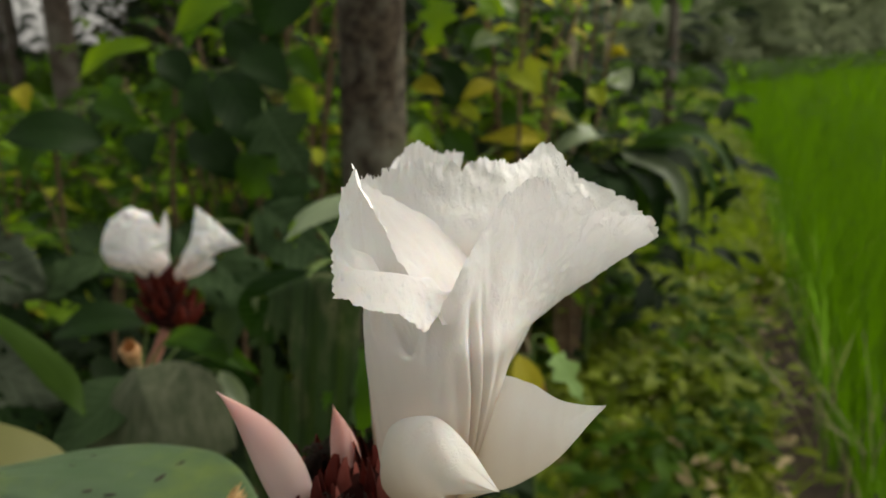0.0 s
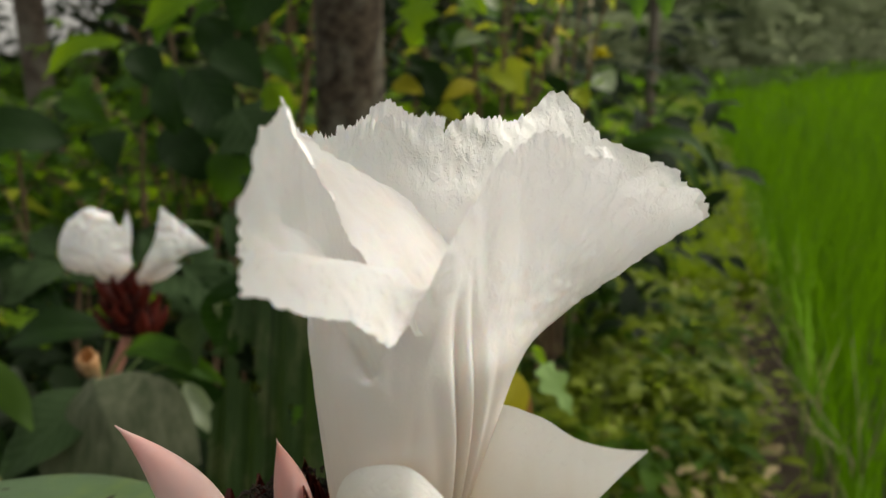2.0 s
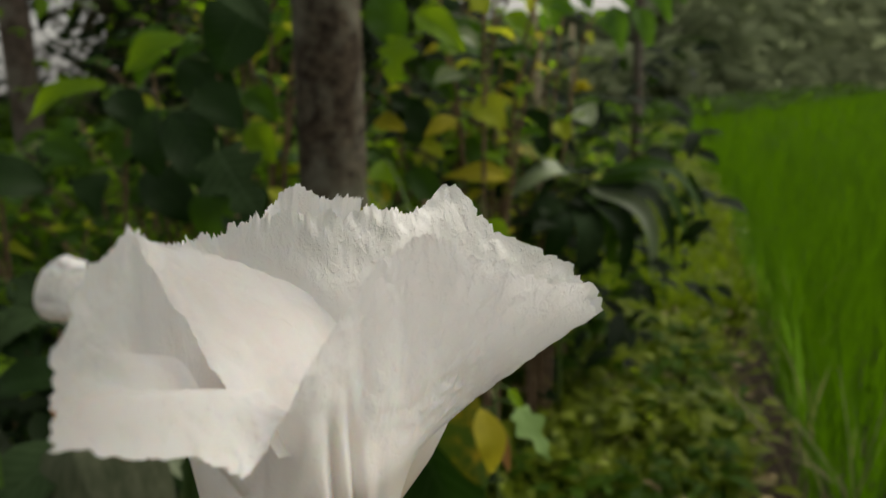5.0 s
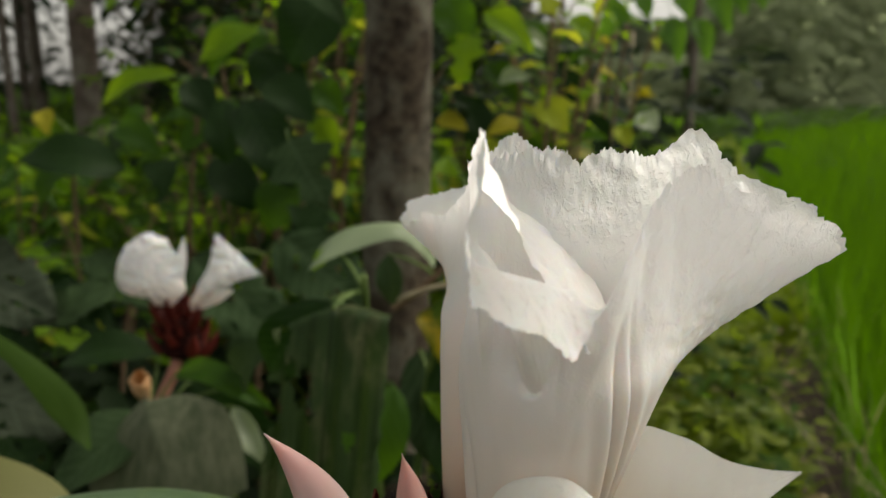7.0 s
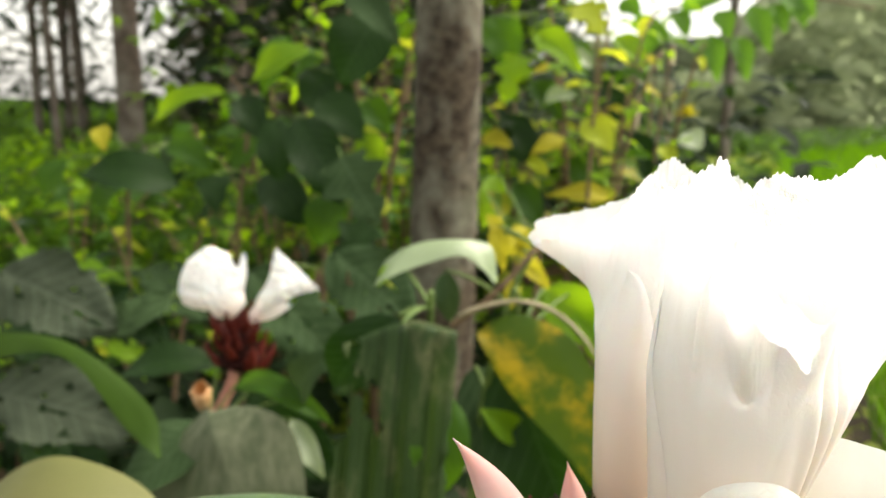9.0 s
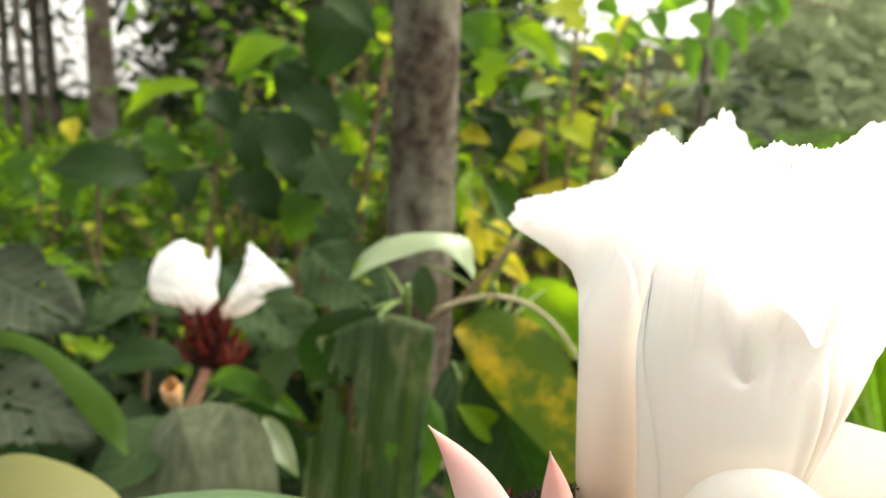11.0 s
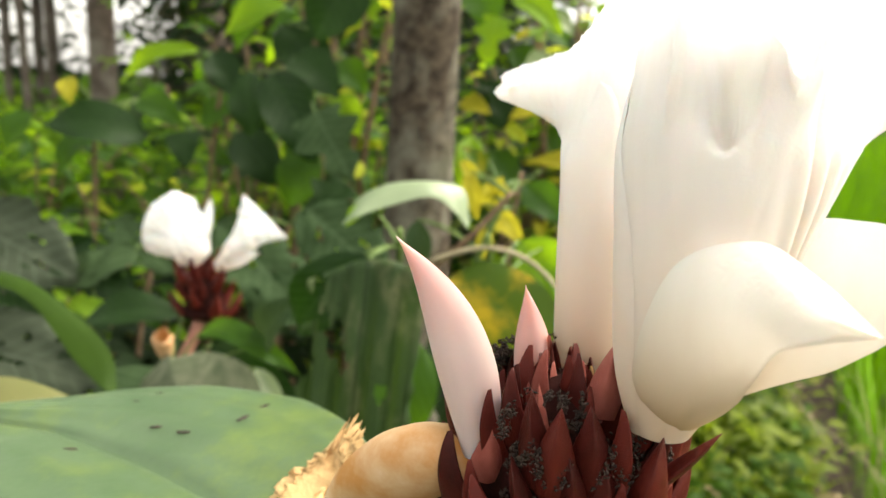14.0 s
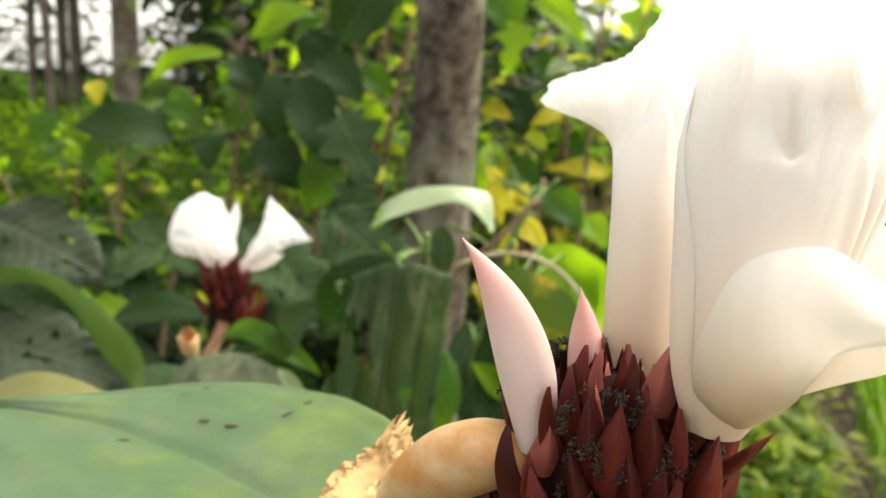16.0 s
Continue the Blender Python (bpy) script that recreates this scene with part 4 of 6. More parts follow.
xs = [-400, -120, -40, -15] + [-8 + 0.5 * k for k in range(61)] + [28, 45, 120, 400]
ys = [-400, -100, -30, -8] + [-4 + 0.5 * k for k in range(69)] + [36, 50, 120, 500]
gv = []
for y in ys:
    for x in xs:
        n = noise.noise(Vector((0.7 * x, 0.7 * y, 0))) * 0.05 + noise.noise(Vector((2.5 * x, 2.5 * y, 3))) * 0.02
        d = x - edge_x(max(y, 1.0))
        dip = -0.16 * math.exp(-((d + 0.05) / 0.16) ** 2) if y > 0.5 else 0
        gv.append((x, y, GROUND + (n + dip if -10 < x < 30 and -5 < y < 34 else 0)))
lone("ground", mesh_of("ground", gv, grid(len(xs), len(ys))), SOIL, "dark soil between plants, bare along the field edge", "ground", "structure")

rng = random.Random(5)
h = Heap()


def rice_patch(count, y0, y1, wide, size, width):
    for _ in range(count):
        y = y0 + (y1 - y0) * rng.random()
        x = edge_x(y) + 0.05 + wide * rng.random() + 0.10 * noise.noise(Vector((0, 3 * y, 1)))
        z = GROUND - 0.02
        a = rng.uniform(0, 2 * math.pi)
        l = size * rng.uniform(0.75, 1.12)
        out = rng.uniform(0.05, 0.34) * l
        tip = (x + out * math.cos(a), y + out * math.sin(a), z + l * rng.uniform(0.86, 1.0))
        fa = rng.uniform(-0.8, 0.8)
        h.blade((x, y, z), tip, width * rng.uniform(0.7, 1.2), 0.05 * l, (math.cos(fa), math.sin(fa), 0))


rice_patch(9000, 1.0, 4.5, 3.4, 0.52, 0.008)
rice_patch(11000, 4.5, 9.0, 8.0, 0.52, 0.013)
for _ in range(15000):
    y = 9.0 + 25.0 * rng.random()
    x = edge_x(y) + 0.05 + 18.0 * rng.random()
    if y > 13.6 + 1.19 * (x - 4.6):
        continue
    l = 0.52 * rng.uniform(0.8, 1.12)
    a = rng.uniform(0, 2 * math.pi)
    fa = rng.uniform(-0.8, 0.8)
    h.blade((x, y, GROUND - 0.02), (x + 0.2 * l * math.cos(a), y + 0.2 * l * math.sin(a), GROUND + 0.95 * l), 0.035, 0.05 * l, (math.cos(fa), math.sin(fa), 0))
for _ in range(14000):
    y = rng.uniform(-6.0, 13.0)
    x = max(edge_x(max(y, 1.0)), 0.9) + (3.0 if y > 1.0 else 0.1) + 18.0 * rng.random()
    l = 0.52 * rng.uniform(0.8, 1.12)
    a = rng.uniform(0, 2 * math.pi)
    fa = rng.uniform(0, math.pi)
    h.blade((x, y, GROUND - 0.02), (x + 0.2 * l * math.cos(a), y + 0.2 * l * math.sin(a), GROUND + 0.95 * l), 0.035, 0.05 * l, (math.cos(fa), math.sin(fa), 0))
lone("rice_field", h.mesh("rice_field"), RICE, "dense field of bright green young rice", "rice", "stuff")

h = Heap()
for _ in range(46000):
    y = 0.9 + 12.0 * rng.random() ** 1.8
    x = rng.uniform(-0.6 - 0.1 * y, edge_x(y) + (0.0 if y < 2.6 else 0.08))
    patch = noise.noise(Vector((2.2 * x, 2.2 * y, 7)))
    if patch < -0.25 or (x > edge_x(y) - 0.17 + 0.05 * patch and rng.random() < (0.93 if y < 3.4 else 0.3)):
        continue
    z = GROUND + 0.02 + (0.10 + 0.16 * patch) * rng.random() + 0.015 * y
    a = rng.uniform(0, 2 * math.pi)
    l = rng.uniform(0.026, 0.085) * (1 + 0.05 * y)
    h.leaf((x, y, z), (x + l * math.cos(a), y + l * math.sin(a), z + rng.uniform(-0.4, 0.6) * l), l * rng.uniform(0.35, 0.6), (rng.uniform(-0.5, 0.5), rng.uniform(-0.6, 0.3), 1))
lone("weeds", h.mesh("weeds"), WEED, "low tangle of small-leaved green weeds along the path", "weeds", "stuff")
h, verge = Heap(), Heap()
for _ in range(4500):
    y = 1.2 + 8.5 * rng.random() ** 1.5
    x = rng.uniform(0.1, edge_x(y) - 0.12)
    z = GROUND + 0.02 + 0.01 * y
    a = rng.uniform(0, 2 * math.pi)
    l = rng.uniform(0.10, 0.24)
    fa = rng.uniform(-0.9, 0.9)
    h.blade((x, y, z), (x + 0.6 * l * math.cos(a), y + 0.6 * l * math.sin(a), z + 0.7 * l), 0.006, 0.04, (math.cos(fa), math.sin(fa), 0))
for _ in range(11000):
    y = 3.2 + 11.0 * rng.random() ** 1.3
    x = edge_x(y) - 0.05 - (0.5 + 0.10 * y) * rng.random()
    z = GROUND + 0.03
    a = rng.uniform(0, 2 * math.pi)
    l = rng.uniform(0.12, 0.28)
    fa = rng.uniform(-0.9, 0.9)
    verge.blade((x, y, z), (x + 0.4 * l * math.cos(a), y + 0.4 * l * math.sin(a), z + 0.85 * l), 0.010 + 0.0016 * y, 0.03, (math.cos(fa), math.sin(fa), 0))
lone("verge_grass", verge.mesh("verge_grass"), VERGE, "yellow-green grass on the bank beside the field, sunlight painted into its colour", "grass", "stuff")
lone("grass", h.mesh("grass"), WEED, "thin grass blades among the weeds", "grass", "stuff")
h = Heap()
for _ in range(4200):
    y = 1.1 + 7.0 * rng.random() ** 1.6
    x = rng.uniform(-0.1, edge_x(y) - 0.15)
    if noise.noise(Vector((3.1 * x, 3.1 * y, 2))) < 0.0:
        continue
    z = GROUND + 0.05 + 0.12 * rng.random() + 0.015 * y
    a = rng.uniform(0, 2 * math.pi)
    l = rng.uniform(0.05, 0.10)
    h.leaf((x, y, z), (x + l * math.cos(a), y + l * math.sin(a), z + rng.uniform(-0.5, 0.4) * l), l * rng.uniform(0.3, 0.5), (rng.uniform(-0.5, 0.5), rng.uniform(-0.6, 0.3), 1))
lone("weeds", h.mesh("weeds"), MASS, "taller broad-leaved weeds standing among the small ones", "weeds", "stuff")
h = Heap()
for _ in range(90):
    y = 1.1 + 6.0 * rng.random() ** 1.5
    x = edge_x(y) - 0.9 * rng.random() ** 1.5
    a = rng.uniform(0, 2 * math.pi)
    l = rng.uniform(0.10, 0.26)
    fa = rng.uniform(-0.9, 0.9)
    h.blade((x, y, GROUND + 0.02), (x + 0.8 * l * math.cos(a), y + 0.8 * l * math.sin(a), GROUND + 0.02 + 0.55 * l), 0.005, 0.03, (math.cos(fa), math.sin(fa), 0))
for _ in range(900):
    y = 1.2 + 6.5 * rng.random() ** 1.5
    x = rng.uniform(0.2, edge_x(y) - 0.08)
    z = GROUND + 0.04 + 0.1 * rng.random()
    a = rng.uniform(0, 2 * math.pi)
    l = rng.uniform(0.03, 0.08)
    h.leaf((x, y, z), (x + l * math.cos(a), y + l * math.sin(a), z + rng.uniform(-0.3, 0.4) * l), 0.4 * l, (rng.uniform(-0.5, 0.5), -0.3, 1))
lone("dry_grass", h.mesh("dry_grass"), STRAW, "dry straw-coloured grass and leaf litter along the ditch", "grass", "stuff")
h = Heap()
for _ in range(16000):
    x, y = rng.uniform(-7.0, 6.0), rng.uniform(-5.0, 4.5)
    if -0.5 < x < edge_x(max(y, 0.0)) and y > 0.9 or math.hypot(x, y) < 0.35 or x > edge_x(max(y, 1.0)) - 0.1 and y > 1.0:
        continue
    a = rng.uniform(0, 2 * math.pi)
    l = rng.uniform(0.10, 0.28)
    fa = rng.uniform(-0.9, 0.9)
    h.blade((x, y, GROUND - 0.01), (x + 0.6 * l * math.cos(a), y + 0.6 * l * math.sin(a), GROUND + 0.6 * l), 0.012, 0.04, (math.cos(fa), math.sin(fa), 0))
lone("meadow_grass", h.mesh("meadow_grass"), WEED, "uncut green grass around the flower bed", "grass", "stuff")

# ---- trees ----
def tree(x, y, radius, height, lean, seed, material, crown, label, branches=7, group="trees in the grove"):
    r = random.Random(seed)
    t = thing("tree", label, "tree", group, (x, y, GROUND))
    n = 22
    pts, rad = [], []
    for k in range(n):
        s = k / (n - 1)
        pts.append((lean[0] * s * height + 0.25 * radius * math.sin(5 * s + seed), lean[1] * s * height, -0.05 + s * height))
        rad.append(radius * (1.0 - 0.55 * s) * (1 + 0.45 * math.exp(-s * height / 0.12)))
    part("trunk", mesh_of("trunk", *tube(pts, rad, 20, 0.10)), material, t, "straight grey-brown trunk with pale lichen patches")
    h = Heap()
    for b in range(branches):
        s = 0.5 + 0.5 * (b + r.random()) / branches
        k = Vector(pts[min(n - 1, int(s * (n - 1)))])
        a = r.uniform(0, 2 * math.pi)
        l = crown * r.uniform(0.5, 1.0)
        end = k + Vector((l * math.cos(a), l * math.sin(a), l * r.uniform(0.2, 0.7)))
        part("limb", stem_mesh("limb", (k, k.lerp(end, 0.5) + Vector((0, 0, 0.15 * l)), end), radius * 0.35, radius * 0.08, 8, 7), material, t)
        for _ in range(int(150 * crown)):
            c = k.lerp(end, r.uniform(0.25, 1.1)) + Vector((r.gauss(0, 0.3), r.gauss(0, 0.3), r.gauss(0, 0.22))) * crown * 0.8
            aa = r.uniform(0, 6.28)
            g = r.uniform(0.08, 0.17)
            h.leaf(c, c + Vector((g * math.cos(aa), g * math.sin(aa), -r.uniform(0, 0.8) * g)), g * 0.45, (r.uniform(-0.5, 0.5), r.uniform(-0.5, 0.5), 1))
    tagged(part("crown", h.mesh("crown"), MASS, t, "loose crown of green leaves"), kind="stuff")
    return t


TREE_LABEL = "slim grey-brown tree rising behind the shrubs"
tree(-0.205, 1.60, 0.078, 6.5, (0.012, 0.02), 1, BARK, 1.6, "grey-brown tree trunk with lichen standing behind the gingers")
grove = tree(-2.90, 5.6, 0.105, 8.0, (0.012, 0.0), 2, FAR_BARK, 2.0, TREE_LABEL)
# Unseen copies beside and behind, added to close the grove and darken its left.
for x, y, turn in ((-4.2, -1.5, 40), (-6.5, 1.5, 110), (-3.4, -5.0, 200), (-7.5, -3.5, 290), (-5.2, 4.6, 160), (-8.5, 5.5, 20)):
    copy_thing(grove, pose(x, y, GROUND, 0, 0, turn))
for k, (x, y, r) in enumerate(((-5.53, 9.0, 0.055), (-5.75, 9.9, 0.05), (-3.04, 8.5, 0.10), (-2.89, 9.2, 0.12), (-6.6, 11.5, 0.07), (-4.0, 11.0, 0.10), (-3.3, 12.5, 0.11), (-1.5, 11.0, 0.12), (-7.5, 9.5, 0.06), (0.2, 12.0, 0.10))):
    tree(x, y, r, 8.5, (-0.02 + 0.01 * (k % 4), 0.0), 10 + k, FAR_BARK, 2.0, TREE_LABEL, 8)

# far bank and woods behind the field
rng = random.Random(21)
h = Heap()
for _ in range(9000):
    u = rng.random()
    x = 2.2 + 36 * u
    y = max(21 + 0.25 * (x - 3), 16.5 + 1.19 * (x - 4.6)) + 6 * rng.random()
    top = (5.0 if x > 8.5 else 1.8) + (1.6 if x > 8.5 else 0.6) * noise.noise(Vector((0.25 * x, 0.4, 2)))
    z = GROUND + top * max(1.0, y / 26) * rng.random() ** 1.1
    a = rng.uniform(0, 6.28)
    g = rng.uniform(0.45, 0.95) * max(1.0, y / 30)
    h.leaf((x, y, z), (x + g * math.cos(a), y + g * math.sin(a), z - rng.uniform(-0.2, 0.7) * g), 0.5 * g, (rng.uniform(-0.6, 0.6), -0.8, 0.6))
nx, nz = 70, 16
wall = []
for j in range(nz):
    for i in range(nx):
        x = 1.5 + 42 * i / (nx - 1)
        top = (4.8 + 1.6 * noise.noise(Vector((0.35 * x, 0.4, 2)))) * (0.62 + 0.38 * min(1, max(0, (x - 7.0) / 2.5)))
        far_y = max(27.5 + 0.25 * (x - 3), 23.5 + 1.19 * (x - 4.6))
        top *= max(1.0, far_y / 28)
        wall.append((x, far_y + 1.5 * noise.noise(Vector((0.5 * x, 0.6 * j, 5))), GROUND + top * j / (nz - 1)))
lone("far_tree_line", mesh_of("far_tree_line", wall, grid(nx, nz)), PAINTED_HAZE, "grey-green tree line beyond the field, haze painted into its colour", "trees", "structure")
lone("far_woods", h.mesh("far_woods"), MASS_FAR_HAZED, "green wall of trees beyond the field, haze painted into its colour", "trees", "stuff")
h = Heap()
for _ in range(6000):
    x = -26 + 28 * rng.random()
    y = 20 + 4 * rng.random()
    z = GROUND + 1.0 * rng.random()
    a = rng.uniform(0, 6.28)
    g = rng.uniform(0.3, 0.6)
    h.leaf((x, y, z), (x + g * math.cos(a), y + g * math.sin(a), z - rng.uniform(-0.2, 0.7) * g), 0.5 * g, (rng.uniform(-0.6, 0.6), -0.5, 0.8))
lone("far_hedge", h.mesh("far_hedge"), MASS, "low green hedge behind the grove", "hedge", "stuff")
h = Heap()
for _ in range(3500):
    x = 2.5 + 16 * rng.random()
    y = 13.8 + 1.19 * max(0, x - 4.6) + rng.uniform(0.3, 3.0)
    z = GROUND + rng.uniform(0, 0.6) * (0.8 + 0.6 * noise.noise(Vector((0.8 * x, 1, 0))))
    a = rng.uniform(0, 6.28)
    g = rng.uniform(0.2, 0.5)
    h.leaf((x, y, z), (x + g * math.cos(a), y + g * math.sin(a), z + rng.uniform(-0.3, 0.6) * g), 0.4 * g, (rng.uniform(-0.6, 0.6), -0.5, 0.8))
lone("field_bank", h.mesh("field_bank"), MASS, "low green bushes on the bank at the field's end", "bushes", "stuff")

# undergrowth that fills the grove
def thicket(name, count, box, size, material, label, seed, wide=0.55, thin=0.0):
    r = random.Random(seed)
    (x0, x1), (y0, y1), (z0, z1) = box
    h = Heap()
    for _ in range(count):
        x, y = r.uniform(x0, x1), r.uniform(y0, y1)
        top = z1 + 0.35 * (z1 - z0) * noise.noise(Vector((1.5 * x, 1.5 * y, seed)))
        z = z0 + (top - z0) * r.random()
        if noise.noise(Vector((2.4 * x, 2.4 * y, 2.4 * z + seed))) < thin:
            continue
        a = r.uniform(0, 6.28)
        g = r.uniform(*size)
        h.leaf((x, y, z), (x + g * math.cos(a), y + g * math.sin(a), z - r.uniform(-0.2, 0.9) * g), wide * g, (r.uniform(-0.6, 0.6), r.uniform(-0.9, 0.1), 0.9))
    return lone(name, h.mesh(name), material, label, "undergrowth", "stuff")


thicket("undergrowth", 6500, ((-2.8, 0.75), (2.3, 3.6), (GROUND, 0.75)), (0.05, 0.12), MASS, "dense green undergrowth between the trees", 31)
thicket("undergrowth", 9500, ((-5.5, 1.2), (3.8, 7.5), (GROUND, 0.62)), (0.07, 0.16), MASS_PAINTED_SUN, "green undergrowth farther back in the grove, sunlight painted into its colour", 32)
thicket("undergrowth", 3600, ((-1.7, 0.1), (1.0, 2.2), (GROUND, 0.45)), (0.05, 0.11), MASS_PAINTED_SHADE, "leafy undergrowth around the stems, shade painted into its dark leaves", 33)
thicket("undergrowth", 1500, ((-0.2, 0.8), (1.9, 3.2), (0.0, 1.15)), (0.06, 0.11), MASS_PAINTED_SHADE, "tall leafy shrubbery beside the trunk", 34)
thicket("undergrowth", 9000, ((-14.0, 3.0), (8.0, 19.0), (GROUND, 0.6)), (0.15, 0.32), MASS, "green undergrowth under the far trees", 35)
thicket("grove_foliage", 17000, ((-17.0, -4.4), (9.0, 17.0), (0.8, 6.5)), (0.14, 0.32), MASS_PAINTED_SHADE, "grove leaves with shade painted into their dark colour, bright sky between", 36, 0.5, 0.10)
thicket("grove_foliage", 30000, ((-4.6, 1.0), (9.0, 17.0), (0.8, 6.5)), (0.10, 0.24), WOODS, "brown-green leaves over the far trunks, dimness painted into their colour", 39, 0.5, 0.10)
thicket("grove_foliage", 16000, ((-8.0, 0.5), (17.5, 20.0), (0.4, 6.5)), (0.22, 0.45), WOODS, "brown-green leaves deep in the grove, dimness painted into their colour", 40, 0.5, -0.45)
thicket("grove_foliage", 12000, ((-2.0, 0.5), (4.2, 8.0), (0.5, 3.3)), (0.08, 0.18), MASS_PAINTED_SHADE, "dense foliage between the trunks, shade painted into its dark leaves", 37, 0.5, 0.0)
thicket("grove_foliage", 3000, ((-2.2, 0.9), (3.8, 6.5), (0.6, 2.6)), (0.08, 0.16), MASS_PAINTED_SUN, "sprays of leaves among the dark foliage, sunlight painted into their colour", 38, 0.5, 0.12)
for k in range(16):
    x, y = -9.0 + 0.55 * k + 0.3 * math.sin(5 * k), 9.5 + 3.0 * ((k * 0.618) % 1)
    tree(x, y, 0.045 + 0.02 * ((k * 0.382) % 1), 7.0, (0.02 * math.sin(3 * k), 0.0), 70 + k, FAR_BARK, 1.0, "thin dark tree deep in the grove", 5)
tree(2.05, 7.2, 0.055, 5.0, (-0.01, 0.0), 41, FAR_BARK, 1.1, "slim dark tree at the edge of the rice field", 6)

# ---- plants near the camera ----
def plant(name, label, root, stems, leaves, twig=GREEN_STALK, thick=0.004, group="", category="plant"):
    """Leaves on stalks that spring from bent stems; each stem is a row of points from the ground up."""
    t = thing(name, label, category, group, (0, 0, 0))
    line = []
    for ctrl in stems:
        part("stem", stem_mesh("stem", ctrl, thick, thick * 0.55, 16, 8, 0.1), twig, t)
        line += [bezier(ctrl, k / 40) for k in range(4, 41)]
    for kind, material, base, tip, width, face, k, note in leaves:
        b = Vector(base)
        near = min(line, key=lambda p: (p - b).length + max(0, p.z - b.z))
        lf = leaf(t, kind, material, base, tip, width, face, k, note)
        if (near - b).length > 0.004:
            mid = near.lerp(b, 0.5) + Vector((0, 0.01, 0.12 * (near - b).length))
            part("leaf_stalk", stem_mesh("leaf_stalk", (near, mid, b), min(0.0025, thick * 0.5), min(0.0018, thick * 0.3), 6, 6), GREEN_STALK, t)
    return t


# broad leaf below the cone
BLADE_FAR = ((-0.040, 0.214, 0.789), (-0.066, 0.250, 0.802), (-0.0955, 0.305, 0.799), (-0.1150, 0.3335, 0.795), (-0.1415, 0.3514, 0.791), (-0.1687, 0.3538, 0.790), (-0.1941, 0.3505, 0.789), (-0.2318, 0.3360, 0.788), (-0.268, 0.320, 0.786), (-0.300, 0.316, 0.782))
BLADE_NEAR = ((-0.040, 0.214, 0.789), (-0.056, 0.196, 0.790), (-0.082, 0.184, 0.790), (-0.110, 0.182, 0.788), (-0.140, 0.188, 0.786), (-0.170, 0.200, 0.784), (-0.200, 0.222, 0.783), (-0.235, 0.250, 0.783), (-0.270, 0.284, 0.782), (-0.300, 0.316, 0.782))
BLADE_RIB = ((-0.040, 0.214, 0.789), (-0.066, 0.222, 0.788), (-0.094, 0.238, 0.787), (-0.120, 0.256, 0.786), (-0.145, 0.272, 0.786), (-0.170, 0.287, 0.786), (-0.198, 0.302, 0.786), (-0.228, 0.313, 0.785), (-0.262, 0.318, 0.784), (-0.300, 0.316, 0.782))
blade = margin_petal("broad_blade", BLADE_FAR, BLADE_NEAR, (0, 0, 1), 0.0, 4, 90, 57, 0.0, BLADE_RIB)
for k, v in enumerate(blade.vertices):
    along, across = (k // 57) / 89, (k % 57) / 56
    v.co.z += 0.0065 * math.sin(math.pi * along) ** 0.7 * abs(math.sin(2 * math.pi * across)) ** 0.7
    v.co.z += 0.0022 * noise.noise(v.co * 26) + 0.0005 * math.sin(46 * abs(across - 0.5)) * math.sin(math.pi * along)
big = part("leaf", blade, HERO, ginger, "broad smooth green leaf spread below the cone")
# Small dark spindles stand in for the ants on the leaf.
for x, y, turn, size in ((-0.2007, 0.2930, 0.1, 1.0), (-0.1733, 0.3071, 0.2, 0.9), (-0.1599, 0.3020, 0.1, 1.1), (-0.1849, 0.3373, 0.3, 0.6), (-0.1913, 0.3282, 0.2, 0.5), (-0.1361, 0.3278, 1.0, 1.1), (-0.1402, 0.3129, 1.1, 1.2)):
    near = min(blade.vertices, key=lambda v: (v.co.x - x) ** 2 + (v.co.y - y) ** 2)
    fleck = spindle("fleck", tuple(Vector((x, y, near.co.z + 0.0003)) + Vector((math.cos(turn), math.sin(turn), 0)) * 0.0030 * size * k for k in (-1, -0.3, 0.3, 1)), 0.0008 * size, 8, 8, 0.5, 0.5)
    part("fleck", fleck, GRANULE, big, "dark fleck standing in for an ant on the leaf")
part("leaf_sheath", stem_mesh("leaf_sheath", ((-0.032, 0.216, 0.77), (-0.034, 0.215, 0.782), (-0.045, 0.216, 0.791)), 0.012, 0.004, 8, 10), GREEN_STALK, ginger)

# second ginger
far = thing("flowering_ginger", "crepe ginger with dark red cone and white blossoms on bent stalk", "flower")
part("stem", stem_mesh("stem", ((-0.62, 0.92, GROUND - 0.02), (-0.60, 0.90, 0.15), (-0.58, 0.93, 0.42), (-0.450, 1.045, 0.49), (-0.441, 1.055, 0.595)), 0.011, 0.008, 22, 10, 0.1), STALK, far, "reddish bent stalk")
FAR_CONE = (-0.437, 1.06)
fcone = part("bract_cone", mesh_of("cone_foot", *tube([(*FAR_CONE, 0.583), (*FAR_CONE, 0.59), (*FAR_CONE, 0.60)], [0.012, 0.026, 0.032], 16)), CORE, far, "dark red cone of bracts")
rng = random.Random(17)
flower_cone(fcone, FAR_CONE, 0.033, 0.668, 0.588, 5, 10, 0.040, rng, (BRACT, BRACT, BRACT_PALE), 17.0)
HOOD_L = ((-0.464, 1.050, 0.665), (-0.480, 1.050, 0.676), (-0.514, 1.050, 0.682), (-0.516, 1.050, 0.712), (-0.503, 1.050, 0.748), (-0.472, 1.050, 0.770))
HOOD_R = ((-0.446, 1.050, 0.665), (-0.431, 1.050, 0.680), (-0.424, 1.050, 0.706), (-0.427, 1.050, 0.735), (-0.444, 1.050, 0.759), (-0.472, 1.050, 0.770))
far_bloom = thing("ginger_blossom", "white hooded ginger blossom on the red cone", "flower", "blossoms of the second ginger")
